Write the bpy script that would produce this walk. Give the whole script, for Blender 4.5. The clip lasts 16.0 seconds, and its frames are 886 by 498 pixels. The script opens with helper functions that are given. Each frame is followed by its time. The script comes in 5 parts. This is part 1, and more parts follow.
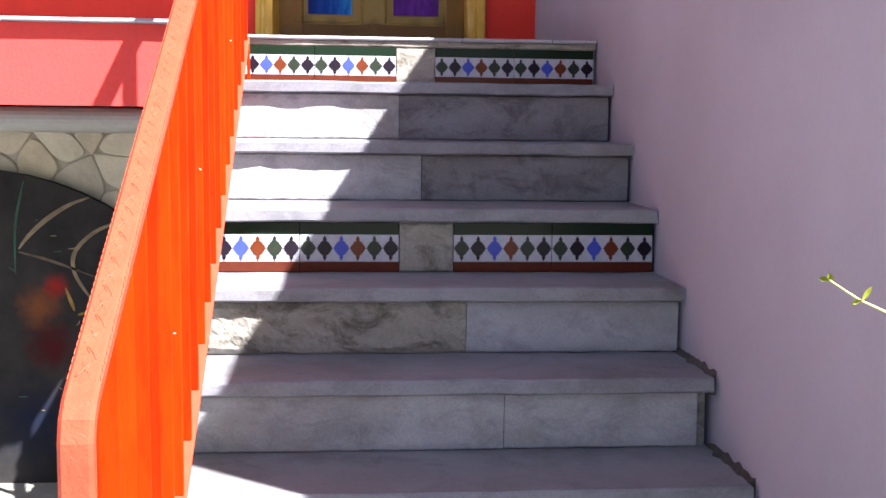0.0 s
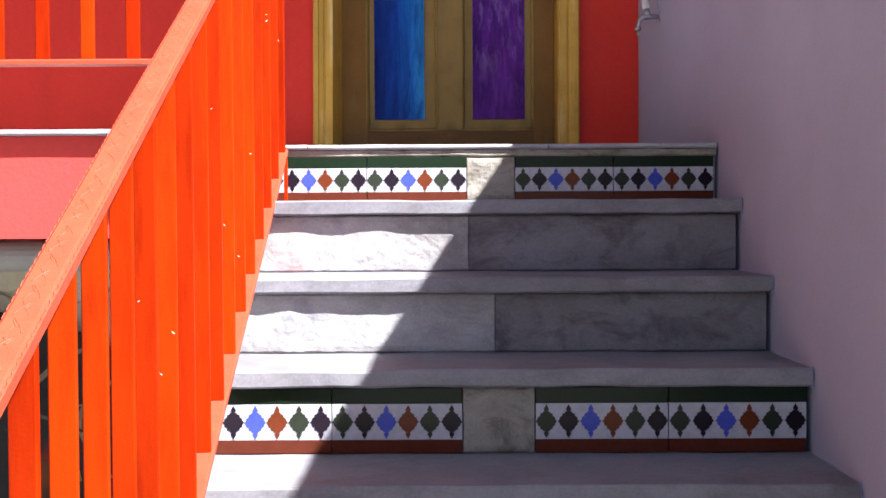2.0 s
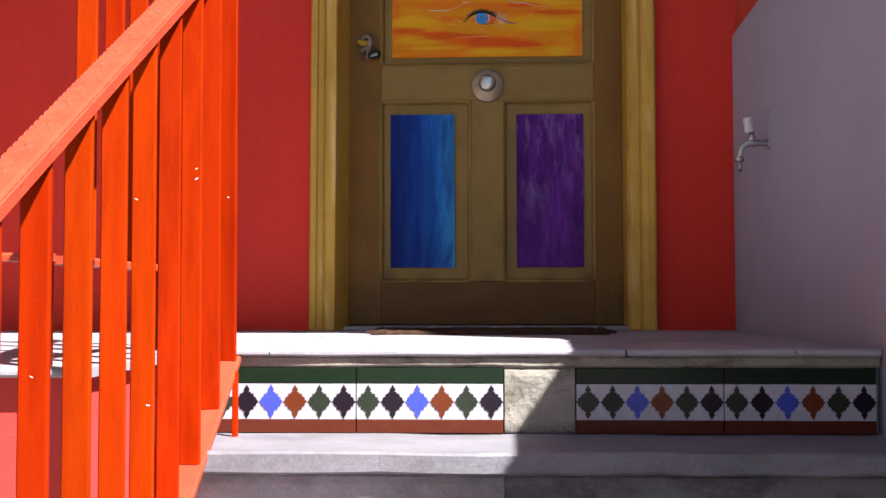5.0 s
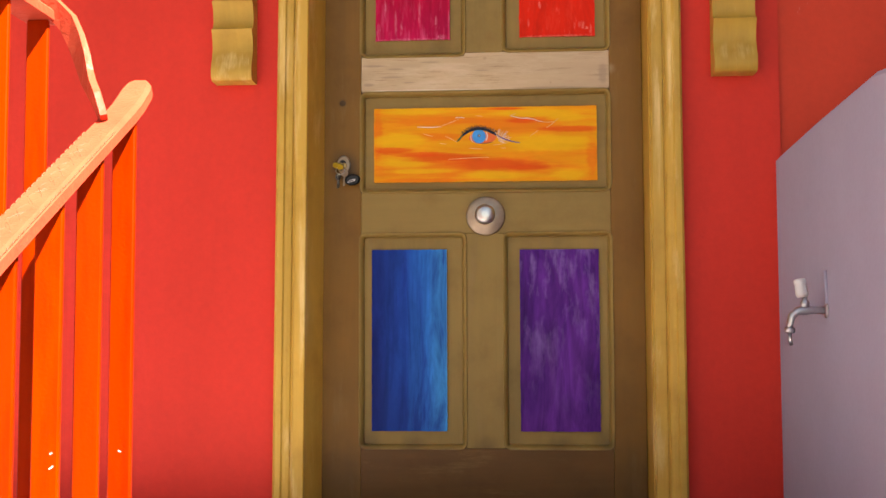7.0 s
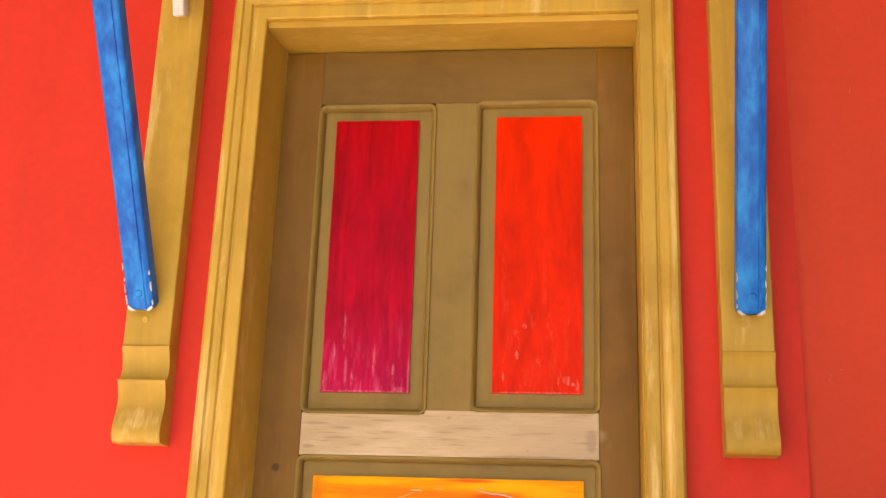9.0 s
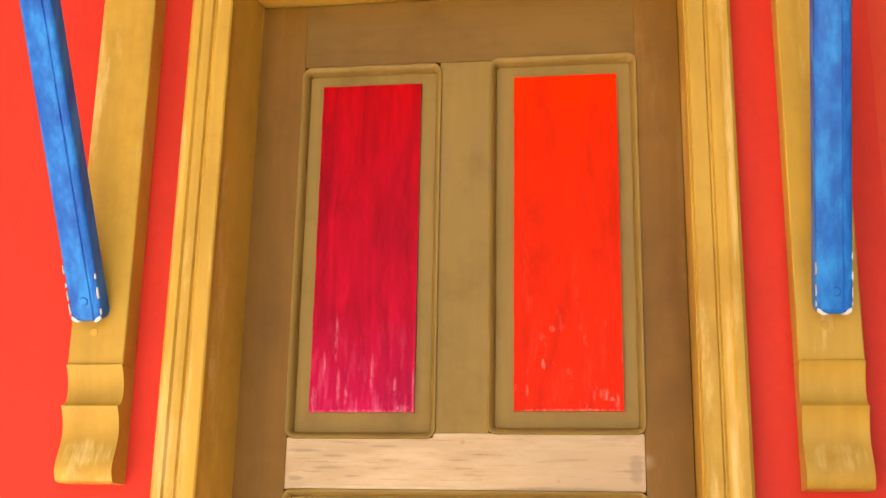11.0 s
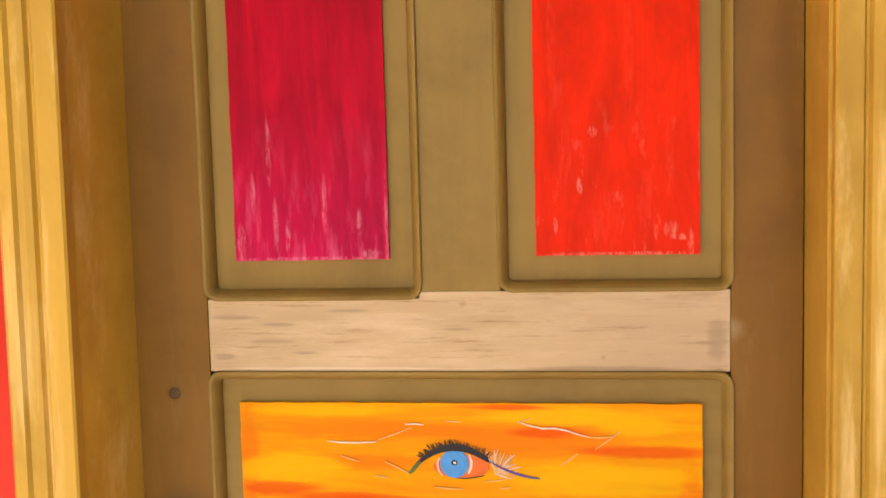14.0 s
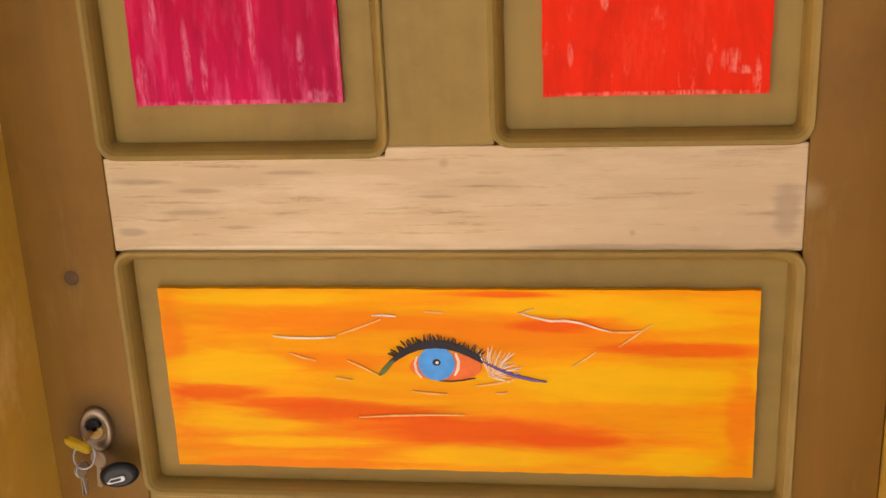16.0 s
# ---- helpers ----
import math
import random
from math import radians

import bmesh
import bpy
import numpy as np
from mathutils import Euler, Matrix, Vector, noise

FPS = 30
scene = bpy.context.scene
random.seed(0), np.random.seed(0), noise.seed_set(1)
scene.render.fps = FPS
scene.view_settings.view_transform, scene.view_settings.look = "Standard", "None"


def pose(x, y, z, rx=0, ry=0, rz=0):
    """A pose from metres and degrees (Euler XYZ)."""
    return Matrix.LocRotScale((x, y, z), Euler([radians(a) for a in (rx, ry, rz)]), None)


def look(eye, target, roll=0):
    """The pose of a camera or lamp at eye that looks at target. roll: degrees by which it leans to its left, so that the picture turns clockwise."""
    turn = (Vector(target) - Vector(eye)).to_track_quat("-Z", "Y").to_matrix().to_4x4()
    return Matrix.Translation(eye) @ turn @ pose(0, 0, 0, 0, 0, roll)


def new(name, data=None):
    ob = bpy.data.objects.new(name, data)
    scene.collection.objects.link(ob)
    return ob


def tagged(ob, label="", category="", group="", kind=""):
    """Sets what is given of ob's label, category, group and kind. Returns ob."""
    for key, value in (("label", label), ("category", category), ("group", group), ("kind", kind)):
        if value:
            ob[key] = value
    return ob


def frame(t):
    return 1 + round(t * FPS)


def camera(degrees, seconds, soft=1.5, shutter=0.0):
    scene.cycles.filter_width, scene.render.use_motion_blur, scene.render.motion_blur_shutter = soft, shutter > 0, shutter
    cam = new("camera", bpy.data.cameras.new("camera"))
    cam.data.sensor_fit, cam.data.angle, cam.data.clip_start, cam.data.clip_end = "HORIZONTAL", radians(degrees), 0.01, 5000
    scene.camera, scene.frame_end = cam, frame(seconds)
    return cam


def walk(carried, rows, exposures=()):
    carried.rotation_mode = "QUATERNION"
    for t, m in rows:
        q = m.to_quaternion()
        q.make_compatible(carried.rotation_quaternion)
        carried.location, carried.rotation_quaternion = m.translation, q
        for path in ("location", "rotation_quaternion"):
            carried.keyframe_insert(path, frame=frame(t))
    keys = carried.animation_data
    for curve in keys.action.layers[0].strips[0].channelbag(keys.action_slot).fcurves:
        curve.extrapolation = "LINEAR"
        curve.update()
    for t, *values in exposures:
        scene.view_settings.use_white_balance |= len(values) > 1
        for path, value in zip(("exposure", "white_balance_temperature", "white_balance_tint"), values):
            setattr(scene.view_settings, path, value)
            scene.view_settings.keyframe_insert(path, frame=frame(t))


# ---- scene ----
cam = camera(42.8, 16.0)
PATH = [
    (0, (-0.121, -5.402, -0.274), (0.057, -3.423, -0.507), 0.7),
    (0.5, (-0.108, -5.192, -0.24), (0.037, -3.2, -0.358), -0.8),
    (1, (-0.072, -5.013, -0.263), (0.094, -3.022, -0.346), -1.1),
    (1.5, (-0.009, -4.801, -0.236), (0.086, -2.805, -0.315), 0.1),
    (2, (0.01, -4.612, -0.216), (0.003, -2.613, -0.267), -0.3),
    (2.5, (0.001, -4.4, -0.209), (0.015, -2.401, -0.183), -0.3),
    (3, (0.011, -4.177, -0.159), (0.004, -2.179, -0.081), -0.3),
    (3.2, (0.025, -4.112, -0.131), (-0.038, -2.117, -0.005), -0.2),
    (5.3, (0.069, -3.479, 0.173), (-0.036, -1.484, 0.256), -0.2),
    (5.5, (0.082, -3.424, 0.225), (-0.033, -1.429, 0.312), -0.3),
    (6, (0.097, -3.291, 0.276), (-0.036, -1.296, 0.329), -0.6),
    (6.5, (0.15, -3.152, 0.394), (-0.007, -1.159, 0.455), -1.0),
    (7, (0.124, -3.035, 0.474), (-0.015, -1.044, 0.61), -0.2),
    (7.5, (0.134, -2.894, 0.59), (-0.001, -0.91, 0.808), -0.2),
    (8, (0.167, -2.786, 0.714), (0.008, -0.804, 0.931), 0.0),
    (8.3, (0.228, -2.692, 0.706), (0.013, -0.723, 0.98), 0.8),
    (8.5, (0.269, -2.63, 0.7), (0.03, -0.698, 1.157), 2.0),
    (9, (0.299, -2.533, 0.846), (0.075, -0.628, 1.41), 1.9),
    (9.2, (0.279, -2.509, 0.848), (0.057, -0.613, 1.445), 2.2),
    (11.3, (0.291, -2.055, 1.083), (0.01, -0.129, 1.543), 0.8),
    (11.5, (0.278, -2.02, 1.13), (0.033, -0.067, 1.484), -0.3),
    (12, (0.285, -1.91, 1.149), (0.017, 0.061, 1.354), 1.0),
    (12.5, (0.276, -1.75, 1.201), (-0.026, 0.219, 1.38), 1.4),
    (13, (0.23, -1.636, 1.366), (-0.017, 0.347, 1.429), 0.9),
    (13.5, (0.222, -1.522, 1.391), (-0.049, 0.46, 1.388), 0.3),
    (14, (0.19, -1.43, 1.41), (-0.068, 0.544, 1.213), -1.5),
    (14.5, (0.187, -1.39, 1.385), (-0.062, 0.571, 1.082), -1.9),
    (15, (0.167, -1.301, 1.36), (-0.069, 0.646, 0.965), -1.1),
    (15.5, (0.186, -1.153, 1.456), (-0.075, 0.766, 0.956), -2.0),
    (16, (0.163, -1.041, 1.461), (-0.091, 0.838, 0.824), -2.5),
]
EXPOSURES = [(0, 2.52, 6050, 10), (0.6, 2.62, 6050, 10), (1.6, 2.34, 6080, 10), (2.2, 2.08, 6100, 10), (5.3, 1.78, 6350, 10), (6.3, 1.66, 6600, 10), (7.0, 2.88, 7400, 10), (7.6, 3.20, 7750, 10),
             (9.0, 3.32, 8450, 10), (11.5, 3.56, 8650, 10), (12.5, 3.34, 8750, 10), (14, 3.34, 8500, 10), (15.5, 3.21, 8450, 10), (16, 3.20, 8250, 10)]
walk(cam, [(t, look(eye, target, roll)) for t, eye, target, roll in PATH], EXPOSURES)

# ---- light ----
TO_SUN = Vector((0.66, -0.545, 1.0)).normalized()
world = bpy.data.worlds.new("sky")
scene.world = world
world.use_nodes = True
wn = world.node_tree.nodes
sky = wn.new("ShaderNodeTexSky")
sky.sky_type = "NISHITA"
sky.sun_disc = False
sky.sun_elevation = math.asin(TO_SUN.z)
sky.sun_rotation = math.atan2(TO_SUN.x, TO_SUN.y)
wn["Background"].inputs["Strength"].default_value = 0.037
world.node_tree.links.new(sky.outputs[0], wn["Background"].inputs["Color"])
sun = bpy.data.lights.new("sun", "SUN")
sun.energy, sun.angle, sun.color = 5.0, radians(0.6), (1.0, 0.95, 0.88)
sun_ob = new("sun", sun)
sun_ob.matrix_world = look(TO_SUN * 20, (0, 0, 0))


# ---- materials ----
def rgb(c):
    return (c[0], c[1], c[2], 1.0)


class Shader:
    """A small builder of node materials in world-size coordinates."""

    def __init__(self, name, rough=0.6, metal=0.0, spec=0.5):
        self.mat = bpy.data.materials.new(name)
        self.mat.use_nodes = True
        self.n, self.l = self.mat.node_tree.nodes, self.mat.node_tree.links
        self.p = self.n["Principled BSDF"]
        self.p.inputs["Roughness"].default_value = rough
        self.p.inputs["Metallic"].default_value = metal
        self.p.inputs["Specular IOR Level"].default_value = spec
        self.co = self.n.new("ShaderNodeTexCoord").outputs["Object"]

    def mapped(self, scale=(1, 1, 1), shift=(0, 0, 0)):
        m = self.n.new("ShaderNodeMapping")
        m.inputs["Scale"].default_value = scale
        m.inputs["Location"].default_value = shift
        self.l.new(self.co, m.inputs["Vector"])
        return m.outputs[0]

    def noise(self, scale, stretch=(1, 1, 1), detail=5.0, rough=0.6, shift=(0, 0, 0), distort=0.0):
        t = self.n.new("ShaderNodeTexNoise")
        t.inputs["Scale"].default_value = scale
        t.inputs["Detail"].default_value = detail
        t.inputs["Roughness"].default_value = rough
        t.inputs["Distortion"].default_value = distort
        self.l.new(self.mapped(stretch, shift), t.inputs["Vector"])
        return t.outputs["Fac"]

    def ramp(self, fac, stops):
        r = self.n.new("ShaderNodeValToRGB")
        e = r.color_ramp.elements
        while len(e) < len(stops):
            e.new(0.5)
        for k, (at, c) in enumerate(stops):
            e[k].position = at
            e[k].color = rgb(c) if not isinstance(c, (int, float)) else (c, c, c, 1)
        self.l.new(fac, r.inputs["Fac"])
        return r.outputs["Color"]

    def mix(self, fac, a, b, mode="MIX"):
        m = self.n.new("ShaderNodeMix")
        m.data_type, m.blend_type = "RGBA", mode
        for socket, v in ((m.inputs[0], fac), (m.inputs[6], a), (m.inputs[7], b)):
            if isinstance(v, (int, float)):
                socket.default_value = v
            elif isinstance(v, (tuple, list)):
                socket.default_value = rgb(v)
            else:
                self.l.new(v, socket)
        return m.outputs[2]

    def along(self, axis, a, b):
        """0 at a to 1 at b along a world axis."""
        s = self.n.new("ShaderNodeSeparateXYZ")
        self.l.new(self.co, s.inputs[0])
        r = self.n.new("ShaderNodeMapRange")
        r.inputs["From Min"].default_value, r.inputs["From Max"].default_value = a, b
        self.l.new(s.outputs["XYZ".index(axis)], r.inputs["Value"])
        return r.outputs[0]

    def near(self, place, radius, fray=0.5):
        """1 at a place, falling to 0 at about a radius, with a frayed rim."""
        d = self.n.new("ShaderNodeVectorMath")
        d.operation = "DISTANCE"
        self.l.new(self.co, d.inputs[0])
        d.inputs[1].default_value = place
        k = self.n.new("ShaderNodeMath")
        k.operation = "MULTIPLY_ADD"
        self.l.new(self.noise(24, detail=5), k.inputs[0])
        k.inputs[1].default_value = radius * fray
        self.l.new(d.outputs["Value"], k.inputs[2])
        m = self.n.new("ShaderNodeMapRange")
        m.interpolation_type = "SMOOTHSTEP"
        m.inputs["From Min"].default_value, m.inputs["From Max"].default_value = radius * (1 + fray * 0.5), radius * fray * 0.5
        self.l.new(k.outputs[0], m.inputs["Value"])
        return m.outputs[0]

    def blob(self, x, z, rx, rz, fray=0.7, strokes=(9, 10, 60)):
        """1 within a soft-edged patch of brushed paint on an upright panel, drawn out along the strokes."""
        m = self.n.new("ShaderNodeVectorMath")
        m.operation = "SUBTRACT"
        self.l.new(self.co, m.inputs[0])
        m.inputs[1].default_value = (x, 0.0, z)
        k = self.n.new("ShaderNodeVectorMath")
        k.operation = "MULTIPLY"
        self.l.new(m.outputs[0], k.inputs[0])
        k.inputs[1].default_value = (1 / rx, 0.0, 1 / rz)
        d = self.n.new("ShaderNodeVectorMath")
        d.operation = "LENGTH"
        self.l.new(k.outputs[0], d.inputs[0])
        a = self.n.new("ShaderNodeMath")
        a.operation = "MULTIPLY_ADD"
        self.l.new(self.noise(1.0, strokes, 5, 0.62, (x * 7, 0, z * 9), 1.2), a.inputs[0])
        a.inputs[1].default_value = fray * 2
        self.l.new(d.outputs["Value"], a.inputs[2])
        r = self.n.new("ShaderNodeMapRange")
        r.interpolation_type = "SMOOTHSTEP"
        r.inputs["From Min"].default_value, r.inputs["From Max"].default_value = 1.35 + fray, 0.55 + fray
        self.l.new(a.outputs[0], r.inputs["Value"])
        return r.outputs[0]

    def random(self, stops):
        return self.ramp(self.n.new("ShaderNodeObjectInfo").outputs["Random"], stops)

    def color(self, socket):
        if isinstance(socket, (tuple, list)):
            self.p.inputs["Base Color"].default_value = rgb(socket)
        else:
            self.l.new(socket, self.p.inputs["Base Color"])
        return self

    def roughness(self, socket):
        self.l.new(socket, self.p.inputs["Roughness"])
        return self

    def bump(self, fac, strength, distance=0.005):
        b = self.n.new("ShaderNodeBump")
        b.inputs["Strength"].default_value = strength
        b.inputs["Distance"].default_value = distance
        self.l.new(fac, b.inputs["Height"])
        previous = self.p.inputs["Normal"].links
        if previous:
            self.l.new(previous[0].from_socket, b.inputs["Normal"])
        self.l.new(b.outputs[0], self.p.inputs["Normal"])
        return self


def shade(c, k):
    return tuple(min(1.0, v * k) for v in c)


def painted(name, c, rough=0.5, low=0.82, high=1.12, scale=2.5, grain=70, grain_bump=0.25, spec=0.22):
    s = Shader(name, rough, spec=spec)
    big = s.ramp(s.noise(scale, detail=6), [(0.3, shade(c, low)), (0.7, shade(c, high))])
    fine = s.ramp(s.noise(grain, detail=4), [(0.3, 0.9), (0.7, 1.0)])
    s.color(s.mix(1.0, big, fine, "MULTIPLY"))
    s.bump(s.noise(grain * 1.7, detail=3), grain_bump, 0.003)
    return s


def wood_paint(name, c, axis="Z", low=0.8, high=1.1, worn=None, rough=0.48, spec=0.25, grime=(), scuffs=(), worn_runs=()):
    """Brushed paint over timber with the strokes along one axis."""
    s = Shader(name, rough, spec=spec)
    st = {"X": (2.2, 5, 26), "Z": (26, 5, 2.2), "Y": (26, 2.2, 26)}[axis]
    sb = {"X": (1, 3, 6), "Z": (6, 3, 1), "Y": (6, 1, 6)}[axis]
    base = s.ramp(s.noise(1.0, sb, 6), [(0.3, shade(c, low)), (0.7, shade(c, high))])
    streak = s.ramp(s.noise(1.0, st, 6, 0.6, distort=0.8), [(0.3, 0.9), (0.6, 1.0)])
    col = s.mix(1.0, base, streak, "MULTIPLY")
    if worn:
        col = s.mix(s.ramp(s.noise(2.2, sb, 8, 0.7, (3, 1, 2)), [(0.57, 0.0), (0.7, 0.75)]), col, worn)
    col = s.mix(1.0, col, s.ramp(s.noise(5.5, detail=7, rough=0.68, shift=(6, 2, 3)), [(0.34, (0.86, 0.82, 0.75)), (0.5, (1, 1, 1)), (0.7, (1.07, 1.06, 1.04))]), "MULTIPLY")
    for x, z, rx, rz in worn_runs:
        run = s.mix(1.0, s.blob(x, z, rx, rz, 1.1, (70, 10, 5)), s.ramp(s.noise(1.0, st, 6, 0.7, (4, 4, 1)), [(0.4, 0.0), (0.6, 0.8)]), "MULTIPLY")
        col = s.mix(run, col, worn)
    for place, radius, tone in grime:
        col = s.mix(s.mix(1.0, s.near(place, radius), (tone, tone, tone), "MULTIPLY"), col, (0.035, 0.022, 0.012))
    for place, radius in scuffs:
        col = s.mix(s.mix(1.0, s.near(place, radius, 1.6), (0.4, 0.4, 0.4), "MULTIPLY"), col, (0.44, 0.33, 0.20))
    s.color(col)
    s.bump(s.noise(1.0, st, 6, 0.7), 0.13, 0.002)
    s.bump(s.noise(70, detail=4), 0.08, 0.002)
    return s


M = {}


def make_materials():
    def plaster(name, c, nick):
        s = Shader(name, 0.6, spec=0.2)
        big = s.ramp(s.noise(1.3, detail=6), [(0.3, shade(c, 0.92)), (0.7, shade(c, 1.05))])
        runs = s.ramp(s.noise(1.0, (9, 9, 1.6), 6, 0.62, (1, 5, 2)), [(0.32, 0.93), (0.6, 1.0)])
        fine = s.ramp(s.noise(60, detail=4), [(0.3, 0.93), (0.7, 1.0)])
        col = s.mix(1.0, s.mix(1.0, big, runs, "MULTIPLY"), fine, "MULTIPLY")
        worn = s.ramp(s.noise(1.0, (34, 34, 12), 6, 0.66, (8, 1, 3)), [(nick, 0.0), (nick + 0.05, 0.45)])
        s.color(s.mix(worn, col, (0.72, 0.27, 0.22)))
        s.bump(s.noise(100, detail=3), 0.14, 0.003).bump(s.noise(7, detail=5), 0.18, 0.008)
        return s.mat
    M["red_wall"] = plaster("red_wall_paint", (0.67, 0.037, 0.023), 0.72)
    # slightly oranger red, with more pale nicks than the wall by the door
    M["red_return"] = plaster("orange_red_wall_paint", (0.67, 0.058, 0.027), 0.68)
    M["pink_face"] = painted("terrace_red_paint", (0.66, 0.058, 0.052), 0.6, 0.9, 1.06, 2.0, 60, 0.3).mat
    s = Shader("lavender_render", 0.85, spec=0.2)
    c = (0.378, 0.366, 0.486)
    big = s.ramp(s.noise(1.3, detail=6), [(0.3, shade(c, 0.9)), (0.7, shade(c, 1.07))])
    fine = s.ramp(s.noise(90, detail=3), [(0.25, 0.96), (0.6, 1.0)])
    s.color(s.mix(1.0, big, fine, "MULTIPLY")).bump(s.noise(35, detail=5), 0.16, 0.004).bump(s.noise(3, detail=3), 0.2, 0.02)
    M["lavender"] = s.mat
    s = Shader("orange_gloss_paint", 0.5, spec=0.05)
    c = (0.345, 0.0215, 0.0)
    base = s.ramp(s.noise(1.0, (14, 14, 3), 6), [(0.3, shade(c, 0.84)), (0.7, shade(c, 1.06))])
    base = s.mix(1.0, base, s.ramp(s.noise(1.0, (40, 40, 5), 6, 0.66, (2, 5, 1)), [(0.34, (0.80, 0.66, 0.6)), (0.55, (1, 1, 1))]), "MULTIPLY")
    # per-bar tint paints in how differently turned bars catch the sun
    s.color(s.mix(1.0, base, s.random([(0.0, (0.86, 0.74, 0.7)), (0.5, (1, 1, 1)), (1.0, (1.05, 1.45, 1))]), "MULTIPLY"))
    s.bump(s.noise(220, detail=3), 0.15, 0.003)
    M["orange"] = s.mat
    s = Shader("embossed_orange_rail_paint", 0.42, spec=0.2)
    c = (0.45, 0.060, 0.030)
    s.color(s.ramp(s.noise(18, detail=6), [(0.3, shade(c, 0.85)), (0.7, shade(c, 1.1))]))
    s.bump(s.noise(55, detail=3, distort=2.0), 0.35, 0.004)
    M["rail_top"] = s.mat
    # kept dark so the unseen eastern wall bounces little light
    M["dark_wall"] = painted("dark_blocker_render", (0.10, 0.085, 0.075), 0.85, 0.8, 1.15, 1.2, 50, 0.4).mat
    # grey chosen to limit bounce from the unseen western wall
    M["west_wall"] = painted("grey_blocker_render", (0.13, 0.12, 0.11), 0.85, 0.85, 1.1, 1.2, 50, 0.4).mat
    # grey keeps the unseen overhang from bouncing too much light down
    M["deck"] = painted("grey_soffit_paint", (0.34, 0.33, 0.32), 0.8, 0.9, 1.08, 1.5, 50, 0.3).mat
    M["chip"] = painted("bare_chip", (0.75, 0.66, 0.6), 0.7).mat
    # stone
    def stone(name, c, dark, rough=0.75, lo=0.4, hi=0.62, bump=0.4, s1=5.0, stain=None):
        s = Shader(name, rough, spec=0.3)
        base = s.ramp(s.noise(s1, (1, 1, 2.2), 8, 0.65), [(lo, shade(c, 0.86)), (hi, c)])
        veins = s.ramp(s.noise(7, (1, 1, 1.6), 9, 0.72, (4, 2, 1), 0.6), [(0.36, dark), (0.5, (1, 1, 1))])
        fine = s.ramp(s.noise(160, detail=3), [(0.3, 0.84), (0.65, 1.0)])
        col = s.mix(1.0, s.mix(1.0, base, veins, "MULTIPLY"), fine, "MULTIPLY")
        dirt = s.ramp(s.noise(2.6, (1, 1, 1.3), 7, 0.7, (9, 4, 2)), [(0.34, (0.78, 0.755, 0.71)), (0.52, (1, 1, 1))])
        col = s.mix(1.0, col, dirt, "MULTIPLY")
        tint = s.random([(0.0, (0.86, 0.86, 0.9)), (0.5, (1, 0.99, 0.97)), (1.0, (0.92, 0.93, 0.98))])
        col = s.mix(1.0, col, tint, "MULTIPLY")
        if stain:
            col = s.mix(s.mix(1.0, s.near(stain[0], stain[1], 1.2), (0.4, 0.4, 0.4), "MULTIPLY"), col, stain[2])
        s.color(col)
        s.bump(s.noise(28, detail=8, rough=0.7), bump, 0.006).bump(s.noise(120, detail=6, rough=0.75, distort=0.5), bump * 0.8, 0.0025)
        return s.mat
    M["tread"] = stone("grey_marble_tread", (0.272, 0.266, 0.30), (0.8, 0.8, 0.82), 0.6, bump=0.4)
    M["riser_grey"] = stone("stained_grey_riser", (0.25, 0.24, 0.265), (0.56, 0.54, 0.55), 0.8, bump=0.7)
    M["riser"] = stone("pale_marble_riser", (0.43, 0.422, 0.45), (0.76, 0.76, 0.79), 0.75, bump=0.6, stain=((-0.40, -1.615, -0.335), 0.07, (0.60, 0.20, 0.18)))
    M["riser_rough"] = stone("split_stone_riser", (0.35, 0.325, 0.29), (0.42, 0.40, 0.37), 0.85, bump=1.0, s1=9)
    M["concrete"] = stone("grey_mortar", (0.35, 0.33, 0.295), (0.5, 0.46, 0.40), 0.9, bump=1.0, s1=14)
    M["mortar_buff"] = stone("buff_mortar", (0.45, 0.42, 0.35), (0.8, 0.8, 0.8), 0.9, bump=0.6, s1=14)
    M["dirt"] = stone("dirty_mortar", (0.12, 0.105, 0.095), (0.5, 0.48, 0.46), 0.95, bump=1.0, s1=30)
    M["floor_tile"] = stone("white_floor_stone", (0.405, 0.395, 0.44), (0.88, 0.88, 0.9), 0.6, bump=0.15)
    M["grey_mould"] = painted("grey_painted_moulding", (0.30, 0.30, 0.285), 0.5, 0.9, 1.05, 3, 60, 0.25).mat
    s = Shader("buff_rubble_stone", 0.85, spec=0.2)
    tint = s.random([(0.0, (0.52, 0.47, 0.36)), (0.5, (0.66, 0.62, 0.52)), (1.0, (0.46, 0.43, 0.36))])
    s.color(s.mix(1.0, tint, s.ramp(s.noise(9, detail=8), [(0.3, 0.75), (0.65, 1.0)]), "MULTIPLY")).bump(s.noise(22, detail=7), 0.7, 0.01)
    M["rubble"] = s.mat
    s = Shader("ground_paving", 0.9, spec=0.2)
    s.color(s.ramp(s.noise(1.2, detail=9), [(0.3, (0.24, 0.225, 0.2)), (0.7, (0.36, 0.345, 0.32))])).bump(s.noise(40, detail=6), 0.5, 0.01)
    M["ground"] = s.mat
    # tiles
    def glaze(name, c, rough=0.12):
        s = Shader(name, rough + 0.08, spec=0.12)
        s.color(s.ramp(s.noise(60, detail=4), [(0.3, shade(c, 0.86)), (0.7, shade(c, 1.06))]))
        s.bump(s.noise(25, detail=2), 0.06, 0.002)
        return s.mat
    M["t_white"] = glaze("white_glaze", (0.42, 0.41, 0.47))
    M["t_green"] = glaze("dark_green_glaze", (0.010, 0.020, 0.011))
    M["t_brown"] = glaze("brown_red_glaze", (0.095, 0.022, 0.012))
    M["s_black"] = glaze("black_glaze", (0.015, 0.010, 0.017))
